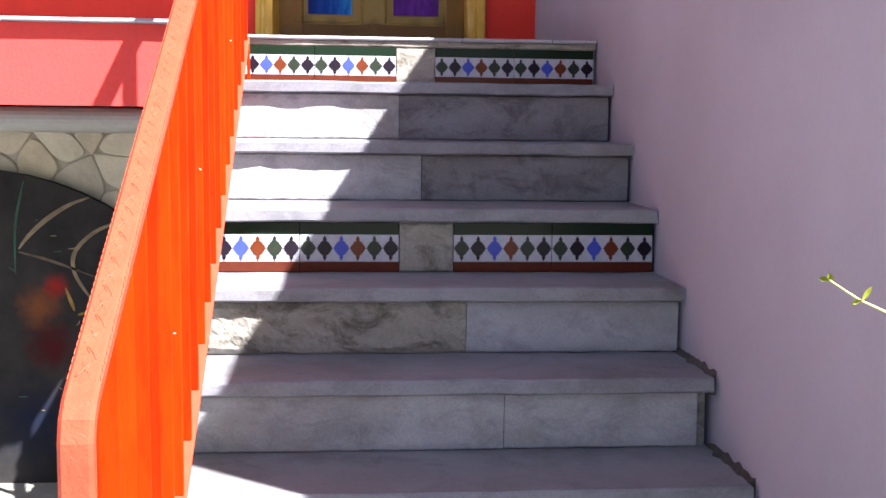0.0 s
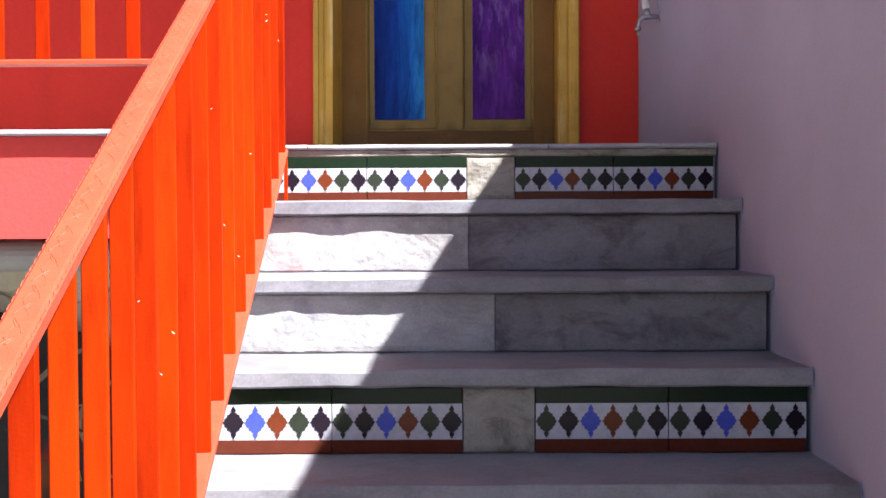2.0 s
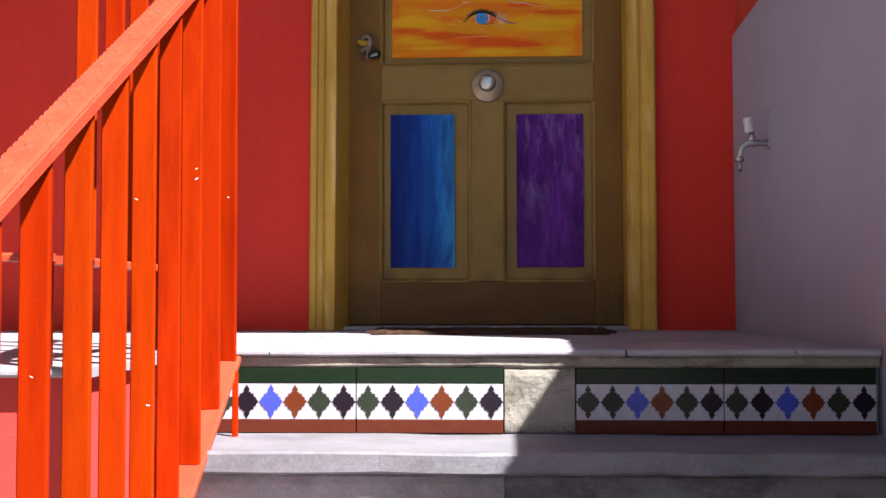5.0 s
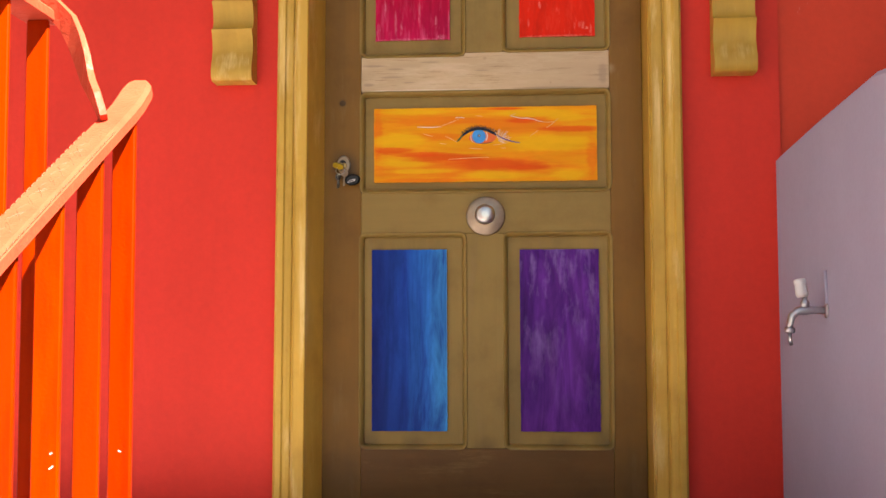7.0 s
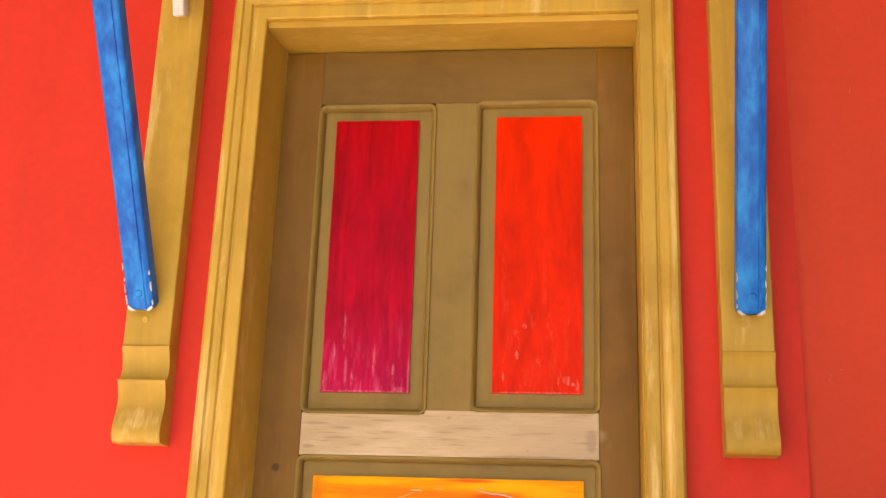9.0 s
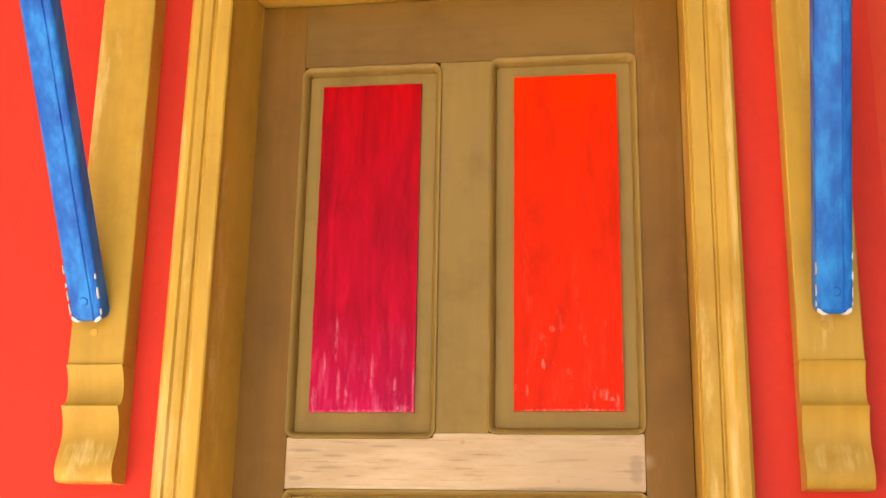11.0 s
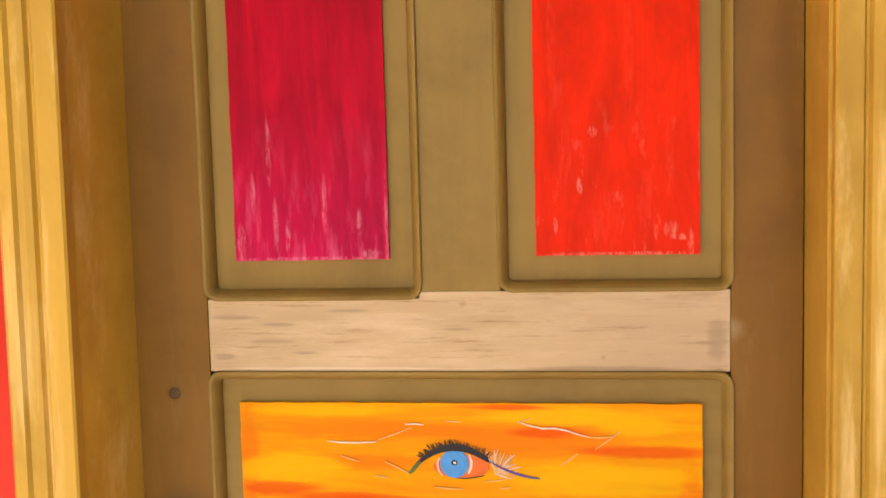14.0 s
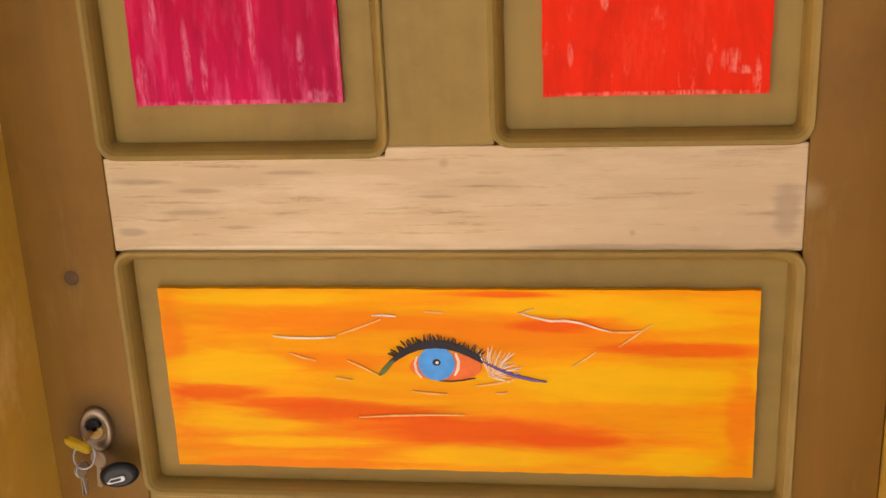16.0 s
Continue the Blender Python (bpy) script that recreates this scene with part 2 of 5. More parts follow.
    M["s_green"] = glaze("olive_green_glaze", (0.026, 0.033, 0.023))
    M["s_blue"] = glaze("blue_glaze", (0.055, 0.075, 0.42))
    M["s_red"] = glaze("rust_red_glaze", (0.125, 0.030, 0.012))
    # door
    ochre = (0.59, 0.35, 0.058)
    M["ochre_v"] = wood_paint("ochre_paint_upright", ochre, "Z", 0.72, 1.12, (0.76, 0.54, 0.22), worn_runs=((-0.49, 1.20, 0.018, 0.13), (-0.455, 1.10, 0.010, 0.20), (-0.50, 1.62, 0.012, 0.16), (-0.44, 0.62, 0.012, 0.20), (0.505, 1.20, 0.010, 0.24), (0.47, 0.95, 0.008, 0.18), (0.52, 1.70, 0.008, 0.20), (-0.62, 1.16, 0.04, 0.02), (0.66, 1.16, 0.04, 0.02))).mat
    M["ochre_h"] = wood_paint("ochre_paint_level", ochre, "X", 0.76, 1.12, (0.72, 0.48, 0.16)).mat
    olive, brown = (0.275, 0.174, 0.044), (0.195, 0.105, 0.022)
    M["olive_v"] = wood_paint("olive_brown_paint_upright", olive, "Z", 0.85, 1.1, (0.25, 0.15, 0.06), grime=(((0.025, -0.012, 0.135), 0.06, 0.45), ((-0.17, 0.0, 0.150), 0.05, 0.4), ((0.22, 0.0, 0.150), 0.05, 0.4), ((-0.30, 0.0, 0.15), 0.07, 0.5), ((0.355, 0.0, 0.15), 0.07, 0.5))).mat
    M["olive_h"] = wood_paint("olive_brown_paint_level", olive, "X", 0.85, 1.1, (0.25, 0.16, 0.06), grime=(((0.034, -0.012, 0.775), 0.085, 0.55),)).mat
    M["stile"] = wood_paint("brown_paint_stile", (0.208, 0.096, 0.012), "Z", 0.82, 1.12, (0.235, 0.135, 0.038), grime=(((-0.352, -0.012, 0.905), 0.062, 0.8), ((-0.36, -0.012, 1.081), 0.015, 0.6), ((-0.37, -0.012, 0.06), 0.16, 0.4), ((0.41, -0.012, 0.06), 0.16, 0.4)), scuffs=(((0.360, -0.012, 1.165), 0.022),)).mat
    M["knot"] = painted("dark_knot_wood", (0.10, 0.055, 0.022), 0.6, 0.6, 1.3, 60).mat
    M["rail_brown"] = wood_paint("brown_paint_rail", brown, "X", 0.85, 1.12, (0.2, 0.105, 0.03)).mat
    M["kick_brown"] = wood_paint("dark_brown_scuffed_rail", (0.138, 0.061, 0.011), "X", 0.7, 1.15, (0.21, 0.125, 0.032)).mat
    s = Shader("bare_pine", 0.6, spec=0.3)
    c = (0.55, 0.395, 0.235)
    base = s.ramp(s.noise(1.0, (2.5, 40, 26), 6, 0.6), [(0.3, shade(c, 0.86)), (0.6, c)])
    dark = s.ramp(s.noise(1.0, (7, 30, 130), 8, 0.78, (2, 0, 0)), [(0.32, (0.56, 0.47, 0.37)), (0.44, (1, 1, 1))])
    lift = s.mix(1.0, base, dark, "MULTIPLY")
    pale = s.ramp(s.noise(1.0, (6, 10, 34), 6, 0.7), [(0.48, 0.0), (0.68, 0.5)])
    grey = s.mix(s.ramp(s.along("X", 0.05, 0.36), [(0.0, 0.0), (1.0, 0.45)]), s.mix(pale, lift, (0.70, 0.54, 0.36)), (0.43, 0.32, 0.22))
    for x, z, r in ((0.028, 1.198, 0.0075), (-0.115, 1.163, 0.0030), (0.205, 1.128, 0.0040)):
        grey = s.mix(s.mix(1.0, s.near((x, -0.012, z), r, 0.8), (0.45, 0.45, 0.45), "MULTIPLY"), grey, (0.30, 0.19, 0.10))
    for x, z, rx, rz in ((-0.275, 1.182, 0.030, 0.0035), (-0.215, 1.172, 0.022, 0.0025), (-0.225, 1.150, 0.035, 0.003), (-0.18, 1.135, 0.020, 0.002), (-0.12, 1.190, 0.025, 0.002), (0.02, 1.165, 0.020, 0.0018), (-0.29, 1.13, 0.014, 0.004), (0.20, 1.114, 0.09, 0.003), (0.345, 1.150, 0.012, 0.025)):
        grey = s.mix(s.mix(1.0, s.blob(x, z, rx, rz, 0.9), (0.5, 0.5, 0.5), "MULTIPLY"), grey, (0.27, 0.19, 0.13))
    grey = s.mix(s.mix(1.0, s.blob(-0.12, 1.113, 0.16, 0.003, 0.8), (0.7, 0.7, 0.7), "MULTIPLY"), grey, (0.78, 0.64, 0.46))
    s.color(grey).bump(s.noise(1.0, (9, 30, 120), 5), 0.3, 0.002)
    M["pine"] = s.mat
    # painted fields
    def field(name, base_stops, streak, spots=None, axis="Z", nicks=()):
        s = Shader(name, 0.42, spec=0.08)
        st = (30, 12, 3.2) if axis == "Z" else (4.5, 12, 30)
        col = base_stops(s)
        k = s.ramp(s.noise(1.0, st, 6, 0.62, (7, 0, 3), 1.0), [(0.32, streak[0]), (0.62, streak[1])])
        patch = s.ramp(s.noise(1.0, (13, 10, 5) if axis == "Z" else (5, 10, 13), 6, 0.66, (2, 0, 8), 0.5), [(0.32, 0.72 if axis == "Z" else 0.92), (0.56, 1.0)])
        k = s.mix(1.0, k, patch, "MULTIPLY")
        col = s.mix(1.0, col, k, "MULTIPLY")
        if spots:
            where = s.ramp(s.noise(1.0, spots[1], 5, 0.6, (1.3, 0, 5.2)), [(spots[2], 0.0), (spots[3], 1.0)])
            if len(spots) > 4:
                where = s.mix(1.0, where, s.ramp(s.along("Z", spots[4], spots[5]), [(0.0, 0.0), (1.0, 1.0)]), "MULTIPLY")
            col = s.mix(where, col, spots[0])
        for tone, marks in nicks:
            for x, z, rx, rz in marks:
                broken = s.ramp(s.noise(1.0, (150, 20, 34), 5, 0.7, (x * 11, 0, z * 5), 0.6), [(0.42, 0.0), (0.64, 0.42)])
                col = s.mix(s.mix(1.0, s.blob(x, z, rx, rz, 0.9, (80, 10, 14)), broken, "MULTIPLY"), col, tone)
        s.color(col).bump(s.noise(1.0, st, 6, 0.7), 0.12, 0.002).bump(s.noise(90, detail=4), 0.1, 0.001)
        return s.mat
    M["f_blue"] = field("blue_brushed_paint", lambda s: s.mix(s.ramp(s.noise(1.0, (18, 10, 2.5), 6, 0.62, distort=0.8), [(0.42, 0.0), (0.62, 0.8)]),
        s.ramp(s.along("X", -0.281, -0.078), [(0.05, (0.008, 0.020, 0.16)), (0.45, (0.012, 0.075, 0.40)), (0.75, (0.025, 0.20, 0.66)), (1.0, (0.06, 0.40, 0.84))]), (0.010, 0.035, 0.25)), (0.7, 1.0))
    M["f_purple"] = field("purple_brushed_paint", lambda s: s.ramp(s.noise(1.0, (17, 10, 3.5), 6, 0.64, distort=0.8), [(0.32, (0.05, 0.007, 0.14)), (0.64, (0.15, 0.028, 0.31))]), (0.6, 1.0),
        ((0.36, 0.24, 0.55), (26, 10, 8), 0.50, 0.86, 0.20, 0.60))
    M["f_magenta"] = field("crimson_brushed_paint", lambda s: s.ramp(s.along("Z", 1.255, 1.92), [(0.0, (0.60, 0.006, 0.08)), (0.3, (0.55, 0.002, 0.030)), (1.0, (0.53, 0.0, 0.004))]), (0.58, 1.0),
        ((0.76, 0.12, 0.26), (62, 10, 10), 0.50, 0.84, 1.44, 1.255),
        nicks=(((0.80, 0.30, 0.42), ((-0.215, 1.300, 0.004, 0.030), (-0.200, 1.285, 0.003, 0.018), (-0.262, 1.275, 0.005, 0.022), (-0.17, 1.256, 0.085, 0.0035), (-0.09, 1.262, 0.012, 0.006), (-0.245, 1.345, 0.003, 0.03), (-0.150, 1.33, 0.003, 0.035), (-0.222, 1.40, 0.003, 0.045), (-0.105, 1.30, 0.004, 0.02), (-0.069, 1.30, 0.0025, 0.06))),
               ((0.36, 0.0, 0.02), ((-0.18, 1.46, 0.045, 0.16), (-0.12, 1.68, 0.03, 0.12), (-0.235, 1.78, 0.02, 0.10)))))
    M["f_red"] = field("vermilion_brushed_paint", lambda s: s.ramp(s.along("Z", 1.255, 1.92), [(0.0, (0.74, 0.02, 0.006)), (1.0, (0.86, 0.022, 0.0))]), (0.84, 1.0),
        ((0.86, 0.30, 0.22), (40, 10, 15), 0.58, 0.82, 1.50, 1.24),
        nicks=(((0.88, 0.42, 0.34), ((0.291, 1.289, 0.008, 0.009), (0.303, 1.279, 0.012, 0.0035), (0.178, 1.345, 0.004, 0.009), (0.194, 1.412, 0.005, 0.006), (0.147, 1.297, 0.0025, 0.013), (0.222, 1.258, 0.09, 0.003), (0.315, 1.272, 0.004, 0.014))),
               ((0.80, 0.06, 0.03), ((0.26, 1.32, 0.014, 0.04), (0.16, 1.38, 0.008, 0.05), (0.21, 1.30, 0.02, 0.03), (0.29, 1.37, 0.006, 0.05), (0.24, 1.50, 0.006, 0.07), (0.145, 1.52, 0.005, 0.08)))))
    def eye_base(s):
        yellow, orange, flame = (0.84, 0.45, 0.014), (0.81, 0.19, 0.010), (0.77, 0.085, 0.008)
        col = s.ramp(s.noise(1.0, (3, 10, 34), 6, 0.6, (1.7, 0, 0.2), 0.8), [(0.3, (0.82, 0.25, 0.010)), (0.5, (0.83, 0.33, 0.011)), (0.68, (0.84, 0.40, 0.013))])
        patches = ((orange, ((-0.09, 1.030, 0.17, 0.014), (0.12, 1.018, 0.13, 0.022), (-0.105, 0.988, 0.08, 0.010), (-0.265, 0.99, 0.014, 0.07), (0.315, 0.93, 0.016, 0.05), (-0.03, 0.902, 0.28, 0.028), (-0.13, 0.868, 0.12, 0.006))),
                   (yellow, ((-0.208, 0.976, 0.075, 0.022), (0.163, 1.049, 0.12, 0.011), (-0.194, 0.917, 0.072, 0.017), (0.20, 0.966, 0.12, 0.022), (0.252, 0.880, 0.045, 0.014), (-0.161, 1.056, 0.10, 0.008), (0.052, 0.881, 0.10, 0.012), (-0.15, 0.893, 0.09, 0.007), (0.25, 1.035, 0.05, 0.010))),
                   (flame, ((0.256, 1.004, 0.085, 0.009), (-0.231, 0.949, 0.060, 0.010), (-0.078, 0.929, 0.11, 0.011), (0.052, 0.910, 0.13, 0.015), (0.14, 0.900, 0.06, 0.009), (-0.148, 0.939, 0.07, 0.007), (0.08, 1.061, 0.06, 0.004), (0.13, 1.028, 0.05, 0.007))))
        for tone, spots in patches:
            for x, z, rx, rz in spots:
                col = s.mix(s.mix(1.0, s.blob(x, z, rx, rz), (0.82, 0.82, 0.82), "MULTIPLY"), col, tone)
        return col
    M["f_eye"] = field("yellow_orange_brushed_paint", eye_base, (0.92, 1.0), axis="X")
    for name, c in {"ink": (0.012, 0.010, 0.02), "iris": (0.045, 0.30, 0.72), "white_stroke": (0.82, 0.62, 0.50), "pale_stroke": (0.84, 0.43, 0.15), "eye_orange": (0.80, 0.15, 0.03),
                    "violet_stroke": (0.12, 0.06, 0.25), "green_stroke": (0.10, 0.14, 0.04)}.items():
        M[name] = painted(name + "_paint", c, 0.35, 0.85, 1.1, 60, 200, 0.1).mat
    s = Shader("blue_gloss_paint", 0.35, spec=0.16)
    base = s.ramp(s.noise(1.0, (30, 30, 2.5), 6, 0.6), [(0.3, (0.003, 0.062, 0.33)), (0.5, (0.004, 0.13, 0.50)), (0.68, (0.008, 0.25, 0.68))])
    scuff = s.ramp(s.noise(1.0, (60, 60, 14), 6, 0.75, (3, 0, 1)), [(0.68, 0.0), (0.74, 0.7)])
    s.color(s.mix(scuff, base, (0.50, 0.55, 0.66))).bump(s.noise(1.0, (50, 50, 4), 5), 0.2, 0.001)
    M["blue_strut"] = s.mat
    M["white_paint"] = painted("white_paint", (0.76, 0.72, 0.68), 0.4).mat
    def metal(name, c, rough):
        s = Shader(name, rough, 1.0)
        s.color(s.ramp(s.noise(40, detail=5), [(0.3, shade(c, 0.75)), (0.7, c)])).bump(s.noise(90, detail=3), 0.1, 0.001)
        return s.mat
    M["brass"] = metal("worn_brass", (0.72, 0.5, 0.2), 0.35)
    M["steel"] = metal("worn_steel", (0.62, 0.6, 0.57), 0.32)
    M["dark_metal"] = metal("dull_steel", (0.34, 0.32, 0.29), 0.4)
    M["tap_metal"] = metal("dull_chrome", (0.55, 0.54, 0.56), 0.4)
    M["rose_metal"] = metal("aged_bronze_rose", (0.47, 0.37, 0.27), 0.5)
    M["yellow_plastic"] = painted("yellow_plastic", (0.46, 0.29, 0.02), 0.35, grain=200, grain_bump=0.05).mat
    M["black_plastic"] = painted("black_plastic", (0.015, 0.015, 0.016), 0.35, grain=200, grain_bump=0.05).mat
    M["white_plastic"] = painted("grey_white_plastic", (0.62, 0.6, 0.6), 0.4, grain=200, grain_bump=0.05).mat
    M["mat_fibre"] = painted("dark_brown_coir", (0.075, 0.040, 0.028), 0.95, 0.6, 1.3, 25, 300, 1.0, 0.1).mat
    s = Shader("dark_mural_paint", 0.7, spec=0.1)
    a = s.ramp(s.noise(4, detail=7), [(0.3, (0.012, 0.012, 0.014)), (0.7, (0.04, 0.036, 0.036))])
    col = s.mix(s.near((-1.169, -1.26, -1.12), 0.13, 0.9), a, (0.055, 0.006, 0.008))
    col = s.mix(s.near((-1.207, -1.26, -0.976), 0.105, 0.8), col, (0.15, 0.052, 0.022))
    col = s.mix(s.near((-1.151, -1.26, -0.898), 0.062, 0.7), col, (0.26, 0.016, 0.012))
    col = s.mix(s.near((-1.62, -1.26, -0.95), 0.12, 0.8), col, (0.13, 0.05, 0.03))
    s.color(s.mix(s.near((-1.23, -1.26, -1.40), 0.22, 0.9), col, (0.010, 0.013, 0.030)))
    M["mural"] = s.mat
    M["mural_tan"] = painted("tan_brush_paint", (0.22, 0.17, 0.11), 0.6, 0.5, 1.2, 20).mat
    M["mural_faint"] = painted("thin_brown_brush_paint", (0.11, 0.085, 0.06), 0.6, 0.4, 1.2, 20).mat
    M["mural_ochre"] = painted("ochre_brush_paint", (0.34, 0.22, 0.05), 0.6, 0.5, 1.2, 20).mat
    M["mural_green"] = painted("green_brush_paint", (0.03, 0.09, 0.06), 0.6, 0.5, 1.2, 20).mat
    M["leaf"] = painted("young_leaf", (0.30, 0.33, 0.05), 0.5).mat
    M["stem"] = painted("yellow_stem", (0.66, 0.62, 0.22), 0.5).mat


make_materials()


# ---- mesh helpers ----
def add_box(bm, x0, x1, y0, y1, z0, z1, bevel=0.0, seg=1):
    b = bmesh.new()
    vs = [b.verts.new((x, y, z)) for x in (x0, x1) for y in (y0, y1) for z in (z0, z1)]
    for q in ((0, 1, 3, 2), (4, 6, 7, 5), (0, 4, 5, 1), (2, 3, 7, 6), (0, 2, 6, 4), (1, 5, 7, 3)):
        b.faces.new([vs[k] for k in q])
    if bevel:
        bmesh.ops.bevel(b, geom=b.edges[:], offset=bevel, segments=seg, profile=0.5, affect="EDGES")
    return join(bm, b)


def join(bm, other, m=None):
    """Adds other's faces to bm, and frees other."""
    if m:
        other.transform(m)
    made = {v: bm.verts.new(v.co) for v in other.verts}
    for f in other.faces:
        g = bm.faces.new([made[v] for v in f.verts])
        g.smooth = f.smooth
    other.free()
    return bm


def box(x0, x1, y0, y1, z0, z1, bevel=0.0, seg=1):
    return add_box(bmesh.new(), x0, x1, y0, y1, z0, z1, bevel, seg)


def prism(points, a, b, axis="y", bevel=0.0):
    """A polygon, given in the two other axes, pushed from a to b along an axis."""
    bm = bmesh.new()
    def at(p, d):
        return {"x": (d, p[0], p[1]), "y": (p[0], d, p[1]), "z": (p[0], p[1], d)}[axis]
    lo, hi = [bm.verts.new(at(p, a)) for p in points], [bm.verts.new(at(p, b)) for p in points]
    n = len(points)
    bm.faces.new(lo)
    bm.faces.new(hi[::-1])
    for k in range(n):
        bm.faces.new((lo[k], hi[k], hi[(k + 1) % n], lo[(k + 1) % n]))
    bmesh.ops.recalc_face_normals(bm, faces=bm.faces)
    if bevel:
        bmesh.ops.bevel(bm, geom=bm.edges[:], offset=bevel, segments=1, profile=0.5, affect="EDGES")
    return bm


def lathe(profile, place, axis=(0, -1, 0), seg=32):
    """Turns (radius, height) pairs round an axis that starts at place."""
    bm = bmesh.new()
    turn = Vector((0, 0, 1)).rotation_difference(Vector(axis)).to_matrix()
    rings = []
    for r, h in profile:
        rings.append([bm.verts.new(Vector(place) + turn @ Vector((r * math.cos(a), r * math.sin(a), h))) for a in (2 * math.pi * k / seg for k in range(seg))])
    for p, q in zip(rings, rings[1:]):
        for k in range(seg):
            bm.faces.new((p[k], p[(k + 1) % seg], q[(k + 1) % seg], q[k])).smooth = True
    bm.faces.new(rings[0][::-1])
    bm.faces.new(rings[-1])
    bmesh.ops.recalc_face_normals(bm, faces=bm.faces)
    return bm


def tube(points, radii, seg=10):
    """A round rod along points."""
    bm = bmesh.new()
    pts = [Vector(p) for p in points]
    if isinstance(radii, (int, float)):
        radii = [radii] * len(pts)
    rings = []
    for k, p in enumerate(pts):
        way = (pts[min(k + 1, len(pts) - 1)] - pts[max(k - 1, 0)]).normalized()
        turn = Vector((0, 0, 1)).rotation_difference(way).to_matrix()
        rings.append([bm.verts.new(p + turn @ Vector((radii[k] * math.cos(a), radii[k] * math.sin(a), 0))) for a in (2 * math.pi * j / seg for j in range(seg))])
    for p, q in zip(rings, rings[1:]):
        for k in range(seg):
            bm.faces.new((p[k], p[(k + 1) % seg], q[(k + 1) % seg], q[k])).smooth = True
    bm.faces.new(rings[0][::-1])
    bm.faces.new(rings[-1])
    bmesh.ops.recalc_face_normals(bm, faces=bm.faces)
    return bm


def ribbon(points, widths, y, thick=0.0008):
    """A flat brush stroke on an upright plane: points (x, z), its widths, its front at y."""
    bm = bmesh.new()
    up, dn = [], []
    n = len(points)
    for k, (x, z) in enumerate(points):
        a, b = points[max(k - 1, 0)], points[min(k + 1, n - 1)]
        d = Vector((b[0] - a[0], b[1] - a[1])).normalized()
        w = widths[k] / 2
        up.append((x - d.y * w, z + d.x * w))
        dn.append((x + d.y * w, z - d.x * w))
    f = [bm.verts.new((x, y, z)) for x, z in up], [bm.verts.new((x, y, z)) for x, z in dn]
    g = [bm.verts.new((x, y + thick, z)) for x, z in up], [bm.verts.new((x, y + thick, z)) for x, z in dn]
    for k in range(n - 1):
        bm.faces.new((f[0][k], f[1][k], f[1][k + 1], f[0][k + 1]))
        bm.faces.new((f[0][k], f[0][k + 1], g[0][k + 1], g[0][k]))
        bm.faces.new((f[1][k], g[1][k], g[1][k + 1], f[1][k + 1]))
    bmesh.ops.recalc_face_normals(bm, faces=bm.faces)
    return bm


def mesh_of(name, bm, material):
    me = bpy.data.meshes.new(name)
    bm.to_mesh(me)
    bm.free()
    for m in material if isinstance(material, (list, tuple)) else [material]:
        me.materials.append(m)
    return me


def solid(name, bm, material, label="", category="", group="", kind=""):
    return tagged(new(name, mesh_of(name, bm, material)), label, category, group, kind)


def part(name, bm, material, parent, label=""):
    ob = new(name, mesh_of(name, bm, material))
    ob.parent = parent
    ob.matrix_parent_inverse = parent.matrix_world.inverted()
    return tagged(ob, label)


def thing(name, place, label, category, group="", kind=""):
    ob = new(name)
    ob.empty_display_size = 0.1
    ob.location = place
    ob.matrix_world = Matrix.Translation(place)
    return tagged(ob, label, category, group, kind)


# ---- the plan ----
WALL_Y = -0.14            # front of the red facade
GROUND_Z = -1.63
DOOR = (-0.406, 0.450, 0.013, 2.106)
TOPS = [0.0, -0.163, -0.353, -0.537, -0.722, -0.904, -1.086, -1.268, -1.450]
NOSES = [-1.392, -1.640, -1.915, -2.198, -2.475, -2.755, -3.035, -3.315, -3.595]
LEFT, TERRACE_Y = -0.52, -1.98


def side_x(y):
    """The lavender wall's face runs slightly off the stair's line."""
    return 0.768 - 0.0142 * (y + 0.14)


